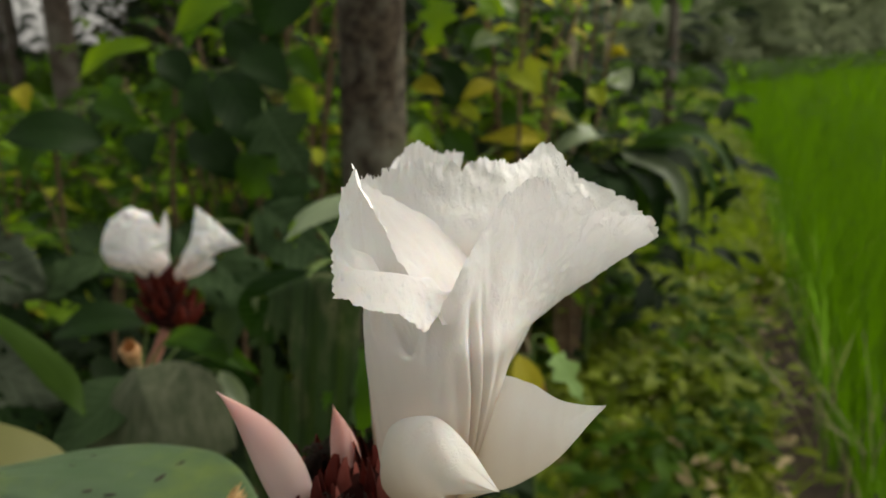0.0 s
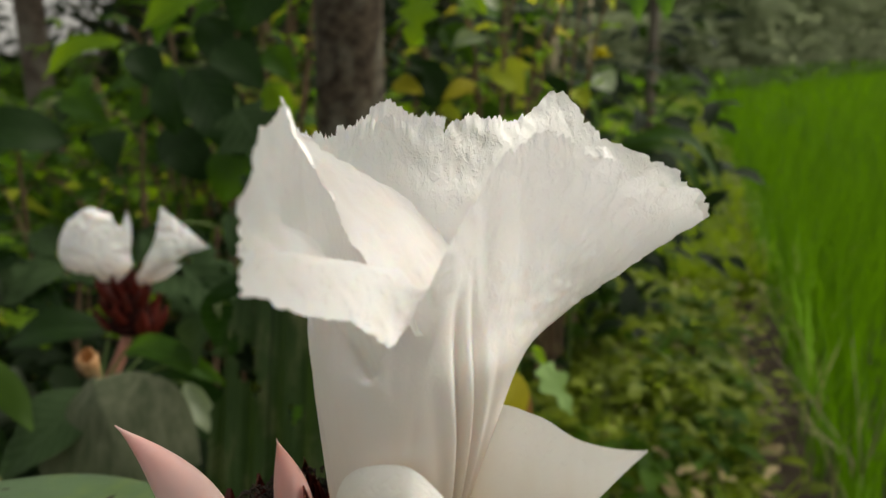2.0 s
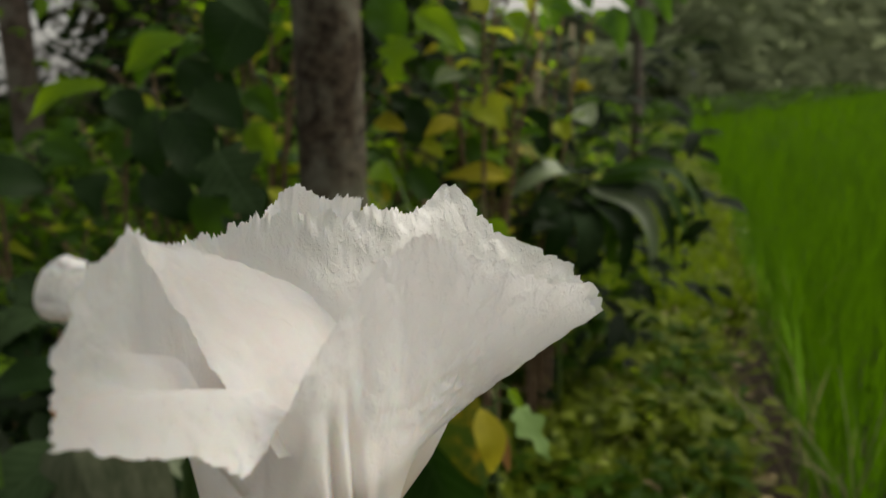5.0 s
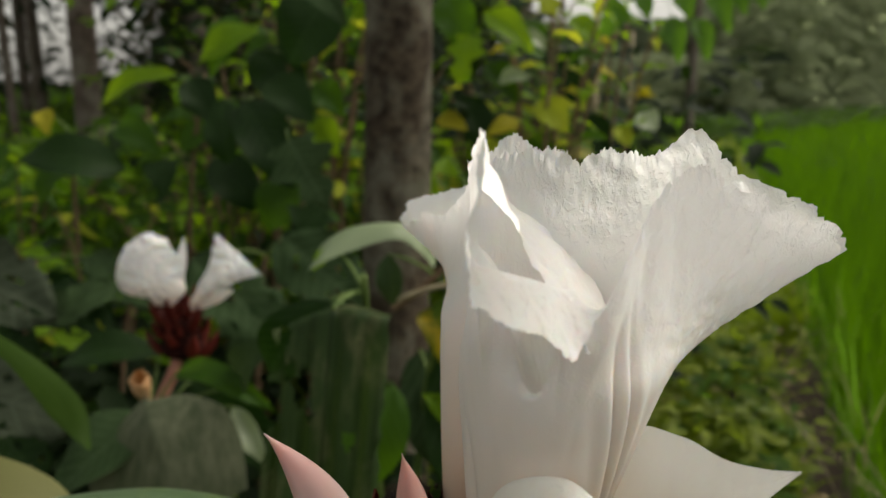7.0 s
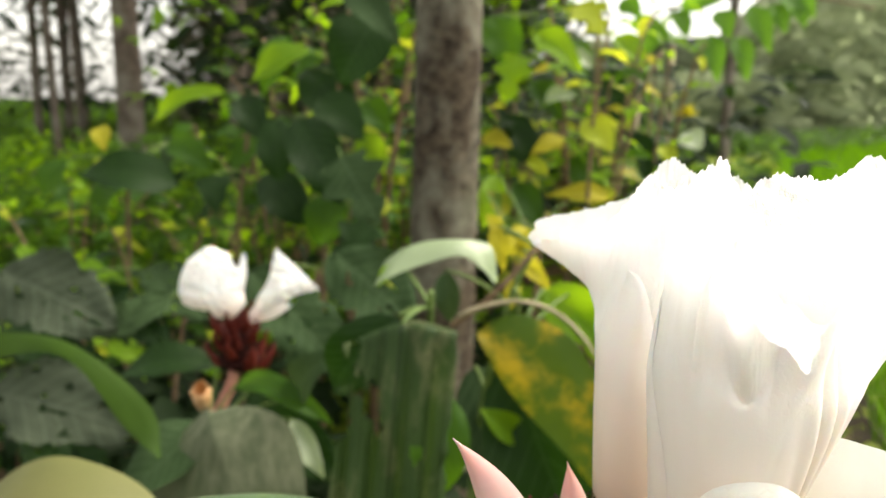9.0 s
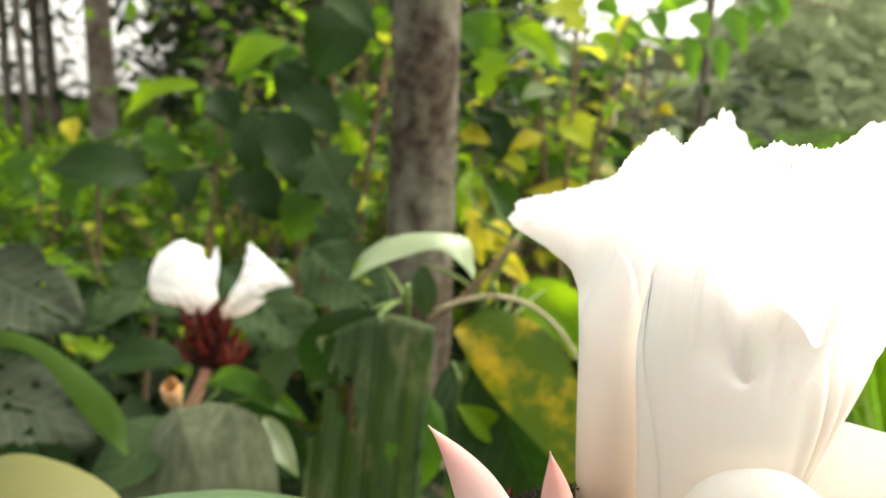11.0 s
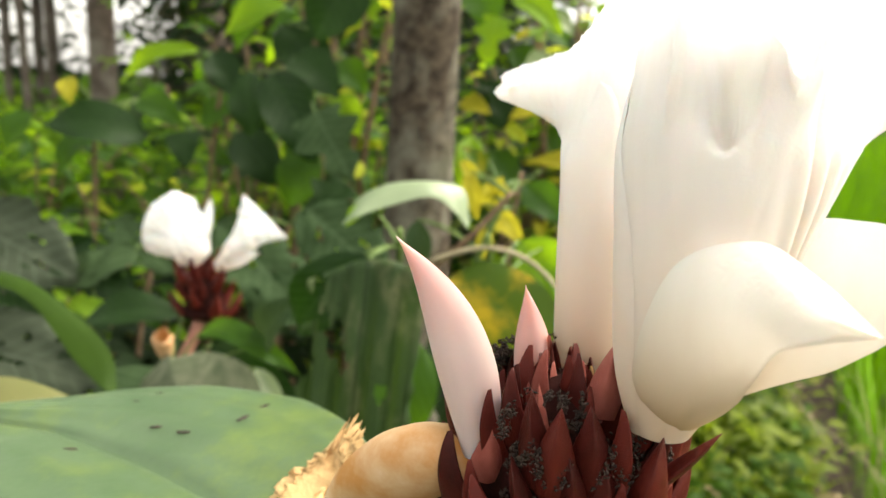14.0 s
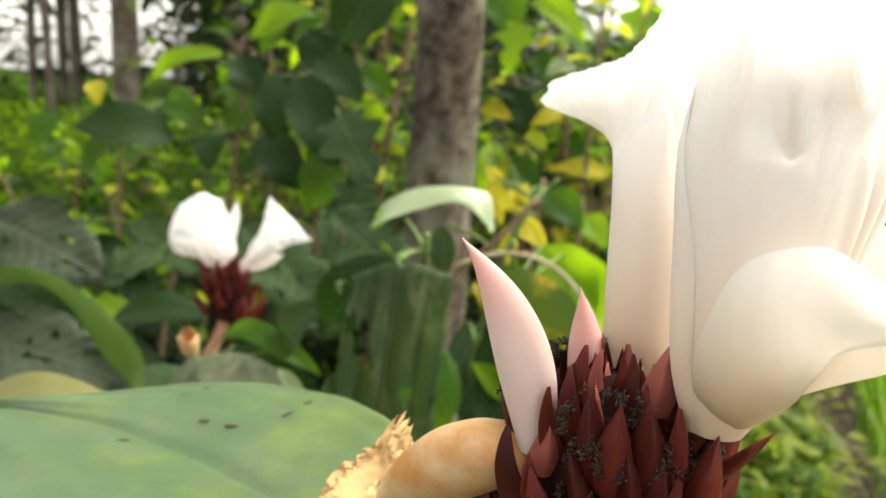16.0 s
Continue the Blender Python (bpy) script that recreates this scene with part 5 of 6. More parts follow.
part("lip", crumpled(margin_petal("lip", HOOD_L, HOOD_R, (0, -1, 0.1), 0.020, 2, 54, 41, 0.010), 60, 0.0032), FAR_LIP, far_bloom, "white crinkled hood")
part("petal", crumpled(margin_petal("petal", HOOD_L, HOOD_R, (0, 1, 0.1), 0.024, 5, 54, 41, 0.004), 50, 0.0035), FAR_LIP, far_bloom)
part("petal", petal_mesh("petal", ((-0.436, 1.06, 0.685), (-0.430, 1.058, 0.73), (-0.424, 1.060, 0.764)), (0, -1, 0.1), 0.016, 0.3, 1, 14, 7), FAR_LIP, far_bloom)
HORN_L = ((-0.421, 1.050, 0.662), (-0.401, 1.050, 0.697), (-0.385, 1.050, 0.726), (-0.379, 1.050, 0.748), (-0.374, 1.050, 0.772))
HORN_R = ((-0.406, 1.050, 0.660), (-0.380, 1.050, 0.684), (-0.356, 1.050, 0.698), (-0.340, 1.050, 0.708), (-0.312, 1.050, 0.713))
far_horn = thing("ginger_blossom", "cream trumpet-shaped ginger blossom leaning from the red cone", "flower", "blossoms of the second ginger")
part("lip", crumpled(margin_petal("lip", HORN_L, HORN_R, (0.2, -1, 0.1), 0.016, 3, 50, 37, 0.004), 70, 0.0028), FAR_LIP, far_horn, "cream flaring trumpet")
part("petal", margin_petal("petal", HORN_L, HORN_R, (0, 1, 0.1), 0.016, 6, 26, 19, 0.004), FAR_LIP, far_horn)
part("petal", petal_mesh("petal", ((-0.416, 1.045, 0.664), (-0.38, 1.040, 0.680), (-0.348, 1.038, 0.693)), (0.2, -1, 0.3), 0.020, 0.4, 3, 14, 7), FAR_LIP, far_horn)
faded = thing("ginger_bud", "small faded cream bud on the reddish stalk", "flower bud")
husk = Funnel(
    foot=(-0.462, 0.985, 0.548, 0.006, 0.006), waist=(-0.462, 0.975, 0.560, 0.012, 0.012), neck=(-0.460, 0.968, 0.575, 0.016, 0.014),
    rim=[(0, -0.450, 0.966, 0.586, 0.58), (70, -0.456, 0.974, 0.594, 0.585), (140, -0.465, 0.970, 0.597, 0.585), (210, -0.468, 0.962, 0.588, 0.58), (290, -0.458, 0.957, 0.582, 0.58)], seed=9, frill=1.5)
part("bud_body", husk.mesh("bud_body", 80, 20), WILT, faded, "shrunken cream petals")
part("bud_stalk", stem_mesh("bud_stalk", ((-0.475, 1.015, 0.512), (-0.468, 1.0, 0.53), (-0.462, 0.99, 0.548)), 0.005, 0.006, 6, 6), STALK, faded)
g2 = []
g2.append(("lance", DARK, (-0.487, 1.1, 0.573), (-0.641, 1.08, 0.552), 0.062, (0, -0.6, 0.8), 1, ""))
g2.append(("lance", MID, (-0.424, 1.0, 0.58), (-0.266, 0.93, 0.559), 0.044, (0, -0.5, 0.9), 2, ""))
g2.append(("lance", GREY, (-0.325, 0.97, 0.579), (-0.253, 0.93, 0.67), 0.054, (-0.3, -0.8, 0.4), 0, ""))
g2.append(("lance", PALE, (-0.329, 0.95, 0.557), (-0.277, 0.92, 0.488), 0.032, (0.3, -0.9, 0.3), 1, ""))
g2.append(("broad", GREY, (-0.423, 0.95, 0.543), (-0.525, 0.85, 0.472), 0.081, (-0.2, -0.7, 0.6), 2, ""))
g2.append(("lance", DARK, (-0.423, 1.05, 0.551), (-0.247, 1.0, 0.434), 0.085, (0, -0.9, 0.4), 1, ""))
hang = []
hang.append(("holed", HANGING, (-0.149, 0.715, 0.769), (-0.162, 0.66, 0.538), 0.113, (0, -1, 0.2), 0, "long striped leaf hanging down, torn with holes"))
hang.append(("lance", DARK, (-0.159, 0.76, 0.763), (-0.236, 0.8, 0.659), 0.064, (-0.2, -0.9, 0.3), 1, ""))
hang.append(("oval", LIME, (-0.169, 0.83, 0.803), (-0.19, 0.82, 0.778), 0.017, (0, -0.8, 0.5), 1, ""))
hang.append(("oval", LIME, (0.059, 1.07, 0.721), (0.105, 1.06, 0.604), 0.072, (0.2, -0.9, 0.3), 2, ""))
hang.append(("oval", YELLOW, (-0.066, 0.95, 0.832), (-0.049, 0.95, 0.772), 0.026, (0.1, -0.9, 0.3), 0, ""))
hang.append(("oval", YELLOW, (-0.043, 0.95, 0.79), (-0.013, 0.95, 0.806), 0.024, (0.1, -0.9, 0.3), 1, ""))
hang.append(("oval", YELLOW, (-0.021, 0.95, 0.784), (0.008, 0.95, 0.749), 0.021, (0.1, -0.9, 0.3), 2, ""))
hang.append(("oval", YELLOW, (-0.053, 0.95, 0.822), (-0.074, 0.95, 0.843), 0.021, (0.1, -0.9, 0.3), 0, ""))
hang.append(("oval", YELLOW, (-0.036, 0.95, 0.765), (-0.042, 0.95, 0.721), 0.024, (0.1, -0.9, 0.3), 1, ""))
hang.append(("oval", YELLOW, (-0.031, 0.95, 0.801), (-0.021, 0.95, 0.827), 0.02, (0.1, -0.9, 0.3), 2, ""))
hang.append(("oval", LIME, (0.011, 1.06, 0.726), (0.097, 1.05, 0.645), 0.084, (0, -0.9, 0.3), 0, ""))
hang.append(("oval", LIME, (-0.022, 0.92, 0.56), (-0.074, 0.9, 0.605), 0.042, (0, -0.8, 0.5), 1, ""))
hang.append(("lance", GREY, (-0.127, 1.0, 0.758), (-0.119, 1.0, 0.685), 0.036, (0, -1, 0.1), 2, ""))
hang.append(("oval", LIME, (-0.226, 0.8, 0.679), (-0.198, 0.8, 0.7), 0.021, (0, -0.8, 0.5), 0, ""))
hang.append(("oval", LIME, (-0.201, 0.8, 0.686), (-0.226, 0.8, 0.691), 0.018, (0, -0.8, 0.5), 1, ""))
hang.append(("broad", DARK, (-0.04, 0.95, 0.676), (0.069, 0.95, 0.395), 0.136, (-0.2, -0.9, 0.3), 2, ""))
hang.append(("lance", MID, (-0.105, 0.85, 0.638), (-0.14, 0.82, 0.51), 0.075, (0, -0.9, 0.4), 0, ""))
hang.append(("broad", GREY, (-0.083, 0.98, 0.633), (-0.04, 0.95, 0.472), 0.094, (0.2, -0.9, 0.2), 1, ""))
nearleft = []
ragged = []
ragged.append(("ragged", ASH, (-0.942, 1.25, 0.674), (-0.702, 1.2, 0.593), 0.158, (-0.1, -0.7, 0.7), 0, ""))
ragged.append(("ragged", ASH, (-0.909, 1.15, 0.489), (-0.609, 1.1, 0.452), 0.149, (0.0, -0.7, 0.7), 1, ""))
ragged.append(("ragged", GREY, (-0.465, 1.2, 0.703), (-0.303, 1.15, 0.554), 0.133, (0.1, -0.7, 0.7), 2, ""))
ragged.append(("ragged", GREY, (-0.353, 1.32, 0.711), (-0.2, 1.27, 0.597), 0.148, (-0.1, -0.7, 0.7), 0, ""))
ragged.append(("ragged", DARK, (-0.977, 1.3, 0.568), (-0.765, 1.25, 0.508), 0.116, (0.0, -0.7, 0.7), 1, ""))
ragged.append(("ragged", DARK, (-0.805, 1.3, 0.617), (-0.631, 1.25, 0.555), 0.106, (0.1, -0.7, 0.7), 2, ""))
ragged.append(("ragged", GREY, (-0.641, 1.28, 0.628), (-0.739, 1.23, 0.567), 0.086, (-0.1, -0.7, 0.7), 0, ""))
ragged.append(("ragged", GREY, (-0.724, 1.35, 0.661), (-0.569, 1.3, 0.584), 0.101, (0.0, -0.7, 0.7), 1, ""))
ragged.append(("ragged", DARK, (-0.861, 1.2, 0.441), (-0.723, 1.15, 0.317), 0.133, (0.1, -0.7, 0.7), 2, ""))
ragged.append(("ragged", DARK, (-0.324, 1.25, 0.608), (-0.418, 1.2, 0.541), 0.102, (-0.1, -0.7, 0.7), 0, ""))
cluster = []
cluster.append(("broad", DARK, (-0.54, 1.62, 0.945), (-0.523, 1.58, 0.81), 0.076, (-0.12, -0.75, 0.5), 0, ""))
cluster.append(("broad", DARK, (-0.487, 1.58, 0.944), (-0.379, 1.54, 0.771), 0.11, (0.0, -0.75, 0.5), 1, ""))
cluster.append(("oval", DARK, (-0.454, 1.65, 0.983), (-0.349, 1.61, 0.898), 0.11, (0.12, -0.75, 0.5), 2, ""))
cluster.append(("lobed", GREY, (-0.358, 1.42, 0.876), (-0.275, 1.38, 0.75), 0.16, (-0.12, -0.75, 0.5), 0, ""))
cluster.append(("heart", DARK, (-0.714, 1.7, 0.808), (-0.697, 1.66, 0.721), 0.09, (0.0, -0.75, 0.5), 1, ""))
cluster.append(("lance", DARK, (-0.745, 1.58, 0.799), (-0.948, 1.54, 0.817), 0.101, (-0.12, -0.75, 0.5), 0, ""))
cluster.append(("oval", LIME, (-0.498, 1.75, 1.095), (-0.625, 1.71, 1.017), 0.082, (0.0, -0.75, 0.5), 1, ""))
cluster.append(("oval", MID, (-0.557, 1.8, 1.13), (-0.614, 1.76, 0.987), 0.082, (0.12, -0.75, 0.5), 2, ""))
cluster.append(("lance", LIME, (-0.868, 2.2, 1.005), (-1.077, 2.16, 0.906), 0.07, (-0.12, -0.75, 0.5), 0, ""))
cluster.append(("lance", GREY, (-0.361, 1.5, 1.187), (-0.251, 1.46, 1.081), 0.07, (0.0, -0.75, 0.5), 1, ""))
cluster.append(("broad", DARK, (-0.326, 1.75, 1.178), (-0.42, 1.71, 1.015), 0.146, (0.12, -0.75, 0.5), 2, ""))
cluster.append(("oval", MID, (-0.648, 1.9, 0.878), (-0.737, 1.86, 0.807), 0.087, (-0.12, -0.75, 0.5), 0, ""))
cluster.append(("broad", DARK, (-0.616, 1.75, 0.806), (-0.501, 1.71, 0.697), 0.106, (0.0, -0.75, 0.5), 1, ""))
cluster.append(("oval", MID, (-0.909, 1.9, 0.87), (-0.779, 1.86, 0.806), 0.087, (0.12, -0.75, 0.5), 2, ""))
cluster.append(("heart", MID, (-0.993, 1.8, 0.791), (-1.048, 1.76, 0.684), 0.095, (-0.12, -0.75, 0.5), 0, ""))
cluster.append(("oval", MID, (-1.069, 1.7, 0.836), (-1.105, 1.66, 0.749), 0.077, (0.0, -0.75, 0.5), 1, ""))
cluster.append(("oval", YELLOW, (-1.028, 1.79, 0.912), (-1.0, 1.75, 0.853), 0.052, (0.12, -0.75, 0.5), 2, ""))
cluster.append(("heart", GREY, (-0.923, 2.0, 0.873), (-0.955, 1.96, 0.793), 0.091, (-0.12, -0.75, 0.5), 0, ""))
cluster.append(("oval", MID, (-0.405, 1.9, 0.981), (-0.328, 1.86, 0.902), 0.087, (0.0, -0.75, 0.5), 1, ""))
cluster.append(("lobed", DARK, (-0.308, 1.5, 0.735), (-0.391, 1.46, 0.649), 0.124, (0.12, -0.75, 0.5), 2, ""))
cluster.append(("oval", LIME, (-0.405, 1.9, 0.898), (-0.342, 1.86, 0.805), 0.087, (-0.12, -0.75, 0.5), 0, ""))
cluster.append(("broad", MID, (-0.419, 1.7, 0.778), (-0.463, 1.66, 0.654), 0.103, (0.0, -0.75, 0.5), 1, ""))
cluster.append(("oval", DARK, (-0.699, 1.85, 0.987), (-0.633, 1.81, 0.882), 0.098, (0.12, -0.75, 0.5), 2, ""))
cluster.append(("broad", DARK, (-0.519, 1.8, 1.054), (-0.405, 1.76, 0.929), 0.123, (-0.12, -0.75, 0.5), 0, ""))
cluster.append(("oval", LIME, (-0.305, 2.1, 1.193), (-0.389, 2.06, 1.071), 0.088, (0.0, -0.75, 0.5), 1, ""))
rshrub = []
rshrub.append(("lobed", LIME, (-0.022, 1.75, 1.088), (-0.05, 1.71, 0.978), 0.113, (-0.12, -0.75, 0.5), 0, ""))
rshrub.append(("oval", LIME, (0.005, 1.7, 1.132), (0.108, 1.66, 1.048), 0.077, (0.0, -0.75, 0.5), 1, ""))
rshrub.append(("lobed", YLIME, (0.108, 1.8, 1.205), (0.164, 1.76, 1.131), 0.13, (0.12, -0.75, 0.5), 2, ""))
rshrub.append(("oval", YLIME, (0.146, 1.9, 0.948), (0.213, 1.86, 0.873), 0.089, (-0.12, -0.75, 0.5), 0, ""))
rshrub.append(("oval", PALE, (0.044, 1.85, 0.992), (0.116, 1.81, 1.0), 0.053, (0.0, -0.75, 0.5), 1, ""))
rshrub.append(("oval", PALE, (0.096, 1.85, 1.104), (0.149, 1.81, 1.06), 0.045, (0.12, -0.75, 0.5), 2, ""))
rshrub.append(("oval", YELLOW, (-0.103, 1.95, 0.898), (-0.027, 1.91, 0.873), 0.059, (-0.12, -0.75, 0.5), 0, ""))
rshrub.append(("oval", YELLOW, (0.1, 1.9, 0.898), (0.017, 1.86, 0.86), 0.052, (0.0, -0.75, 0.5), 1, ""))
rshrub.append(("lance", YELLOW, (0.235, 1.95, 0.742), (0.059, 1.91, 0.753), 0.053, (0.12, -0.75, 0.5), 2, ""))
rshrub.append(("broad", MID, (-0.09, 1.9, 1.188), (-0.032, 1.86, 1.069), 0.101, (-0.12, -0.75, 0.5), 0, ""))
rshrub.append(("oval", MID, (0.015, 2.0, 1.035), (0.103, 1.96, 0.938), 0.084, (0.0, -0.75, 0.5), 1, ""))
rshrub.append(("broad", DARK, (-0.055, 2.0, 0.948), (0.022, 1.96, 0.822), 0.106, (0.12, -0.75, 0.5), 2, ""))
rshrub.append(("oval", MID, (0.112, 2.0, 0.836), (0.213, 1.96, 0.77), 0.091, (-0.12, -0.75, 0.5), 0, ""))
rshrub.append(("broad", DARK, (0.183, 2.1, 1.072), (0.261, 2.06, 0.941), 0.096, (0.0, -0.75, 0.5), 1, ""))
rshrub.append(("oval", LIME, (0.238, 2.1, 1.161), (0.311, 2.06, 1.073), 0.08, (0.12, -0.75, 0.5), 2, ""))
rshrub.append(("broad", DARK, (0.285, 2.2, 0.907), (0.366, 2.16, 0.785), 0.101, (-0.12, -0.75, 0.5), 0, ""))
rshrub.append(("oval", MID, (-0.021, 1.9, 0.783), (0.052, 1.86, 0.677), 0.087, (0.0, -0.75, 0.5), 1, ""))
rshrub.append(("oval", YLIME, (0.378, 2.1, 0.875), (0.404, 2.06, 0.825), 0.064, (0.12, -0.75, 0.5), 2, ""))
rshrub.append(("oval", PALE, (0.434, 2.09, 0.912), (0.472, 2.05, 0.87), 0.08, (-0.12, -0.75, 0.5), 0, ""))
rshrub.append(("oval", YELLOW, (-0.006, 1.2, 0.783), (-0.054, 1.16, 0.753), 0.04, (0.12, -0.75, 0.5), 2, ""))
rshrub.append(("oval", YELLOW, (-0.022, 1.2, 0.737), (0.022, 1.16, 0.702), 0.036, (-0.12, -0.75, 0.5), 0, ""))
rshrub.append(("oval", TURNING, (-0.041, 1.3, 0.785), (-0.08, 1.26, 0.837), 0.049, (0.0, -0.75, 0.5), 1, ""))
rshrub.append(("lance", LIME, (-0.063, 1.6, 0.836), (-0.089, 1.56, 0.722), 0.054, (0.12, -0.75, 0.5), 2, ""))
rshrub.append(("oval", MID, (0.054, 1.7, 0.729), (0.142, 1.66, 0.65), 0.09, (-0.12, -0.75, 0.5), 0, ""))
rshrub.append(("oval", LIME, (0.145, 1.7, 0.681), (0.194, 1.66, 0.613), 0.077, (0.0, -0.75, 0.5), 1, ""))
rshrub.append(("broad", MID, (0.18, 2.2, 1.061), (0.078, 2.16, 1.148), 0.101, (0.12, -0.75, 0.5), 2, ""))
rshrub.append(("oval", DARK, (0.108, 2.2, 1.228), (0.047, 2.16, 1.147), 0.101, (-0.12, -0.75, 0.5), 0, ""))
frond = []
frond.append(("strap", DARK, (0.451, 2.1, 0.683), (0.544, 2.0, 0.447), 0.081, (0.2, -0.5, 0.8), 0, ""))
frond.append(("strap", PALE, (0.467, 2.1, 0.691), (0.625, 2.0, 0.453), 0.072, (0.2, -0.5, 0.8), 1, ""))
frond.append(("strap", DARK, (0.483, 2.1, 0.699), (0.682, 2.0, 0.499), 0.065, (0.2, -0.5, 0.8), 2, ""))
frond.append(("strap", GREY, (0.436, 2.1, 0.676), (0.427, 2.0, 0.459), 0.09, (0.2, -0.5, 0.8), 0, ""))
frond.append(("strap", DARK, (0.42, 2.1, 0.676), (0.335, 2.0, 0.493), 0.078, (0.2, -0.5, 0.8), 1, ""))
frond.append(("strap", MID, (0.49, 2.1, 0.706), (0.717, 2.0, 0.561), 0.062, (0.2, -0.5, 0.8), 2, ""))
frond.append(("strap", MID, (0.459, 2.1, 0.683), (0.504, 2.0, 0.488), 0.062, (0.2, -0.5, 0.8), 0, ""))
frond.append(("strap", PALE, (0.435, 2.1, 0.707), (0.235, 2.0, 0.68), 0.062, (0.2, -0.5, 0.8), 1, ""))
frond.append(("strap", TURNING, (0.372, 2.1, 0.709), (0.102, 2.0, 0.751), 0.062, (0.2, -0.5, 0.8), 2, ""))
frond.append(("strap", MID, (0.498, 2.1, 0.714), (0.769, 2.0, 0.607), 0.056, (0.2, -0.5, 0.8), 0, ""))
frond.append(("strap", DARK, (0.42, 2.1, 0.66), (0.265, 2.0, 0.557), 0.078, (0.2, -0.5, 0.8), 1, ""))
pathleaf = []
pathleaf.append(("lobed", PGREEN, (0.104, 0.72, 0.68), (0.133, 0.7, 0.635), 0.038, (0, -0.7, 0.7), 0, ""))
pathleaf.append(("droop", YELLOW, (0.071, 0.76, 0.663), (0.08, 0.74, 0.6), 0.032, (0.2, -0.9, 0.3), 1, ""))
pathleaf.append(("lance", DEAD, (0.08, 0.77, 0.651), (0.099, 0.75, 0.595), 0.016, (0.3, -0.9, 0.2), 2, ""))
pathleaf.append(("oval", LIME, (0.098, 0.74, 0.692), (0.11, 0.73, 0.672), 0.012, (0, -0.7, 0.7), 2, ""))
pinnate = []
pinnate.append(("lance", LIMEG, (1.09, 4.4, 1.382), (1.123, 4.3, 1.112), 0.122, (-0.2, -1, 0.2), 0, ""))
pinnate.append(("lance", LIMEG, (1.219, 4.4, 1.37), (1.279, 4.3, 1.122), 0.122, (0.0, -1, 0.2), 1, ""))
pinnate.append(("lance", LIMEG, (1.007, 4.4, 1.365), (1.037, 4.3, 1.219), 0.122, (0.2, -1, 0.2), 2, ""))
pinnate.append(("lance", LIMEG, (1.287, 4.4, 1.534), (1.389, 4.3, 1.273), 0.122, (-0.2, -1, 0.2), 0, ""))
pinnate.append(("lance", LIMEG, (1.391, 4.4, 1.536), (1.461, 4.3, 1.376), 0.122, (0.0, -1, 0.2), 1, ""))
pinnate.append(("lance", LIMEG, (1.447, 4.4, 1.591), (1.558, 4.3, 1.398), 0.122, (0.2, -1, 0.2), 2, ""))
pinnate.append(("lance", LIMEG, (1.507, 4.4, 1.604), (1.602, 4.3, 1.458), 0.122, (-0.2, -1, 0.2), 0, ""))
pinnate.append(("lance", LIMEG, (0.91, 4.4, 1.521), (1.154, 4.3, 1.572), 0.122, (0.0, -1, 0.2), 1, ""))
pinnate.append(("lance", LIMEG, (0.644, 4.4, 1.443), (0.869, 4.3, 1.324), 0.122, (0.2, -1, 0.2), 2, ""))
pinnate.append(("lance", LIMEG, (0.59, 4.4, 1.557), (0.691, 4.3, 1.457), 0.122, (-0.2, -1, 0.2), 0, ""))
pinnate.append(("lance", LIMEG, (0.674, 4.4, 1.284), (0.824, 4.3, 1.353), 0.122, (0.0, -1, 0.2), 1, ""))
pinnate.append(("lance", LIMEG, (0.874, 4.4, 1.502), (0.941, 4.3, 1.343), 0.122, (0.2, -1, 0.2), 2, ""))
pinnate.append(("lance", LIMEG, (1.122, 4.4, 1.507), (1.169, 4.3, 1.348), 0.122, (-0.2, -1, 0.2), 0, ""))

shoots = plant("ginger_shoots", "grey-green ginger leaves around the bent stalk", None, [((-0.36, 1.10, GROUND), (-0.37, 1.08, 0.2), (-0.42, 1.02, 0.45), (-0.46, 0.98, 0.52))], g2, GREEN_STALK, 0.005)
striped = plant("striped_leaf_plant", "tall plant with hanging striped leaves, one torn", None, [((-0.10, 0.95, GROUND), (-0.12, 0.95, 0.3), (-0.14, 0.90, 0.65), (-0.125, 0.76, 0.79)), ((-0.06, 1.02, GROUND), (-0.05, 1.02, 0.35), (-0.02, 0.95, 0.7), (-0.035, 0.885, 0.765)), ((-0.09, 1.0, GROUND), (-0.10, 0.98, 0.4), (-0.085, 0.90, 0.72), (0.0, 0.93, 0.825))], hang, GREEN_STALK, 0.006)
dusty = plant("low_leaf_plant", "dusty yellowish leaf on a short green stem", None, [((-0.52, 0.60, GROUND), (-0.53, 0.58, 0.2), (-0.50, 0.55, 0.5), (-0.44, 0.53, 0.60))], nearleft, GREEN_STALK, 0.006)
plant("ragged_leaf_shrub", "shrub with ragged grey-green leaves, insect-bitten edges", None, [((-0.9, 1.4, GROUND), (-0.9, 1.4, 0.3), (-0.88, 1.36, 0.5), (-0.80, 1.32, 0.66)), ((-0.45, 1.45, GROUND), (-0.45, 1.42, 0.2), (-0.42, 1.36, 0.5), (-0.38, 1.32, 0.68)), ((-0.75, 1.42, GROUND), (-0.72, 1.4, 0.3), (-0.68, 1.38, 0.55), (-0.62, 1.36, 0.68))], ragged, WOODY, 0.007)
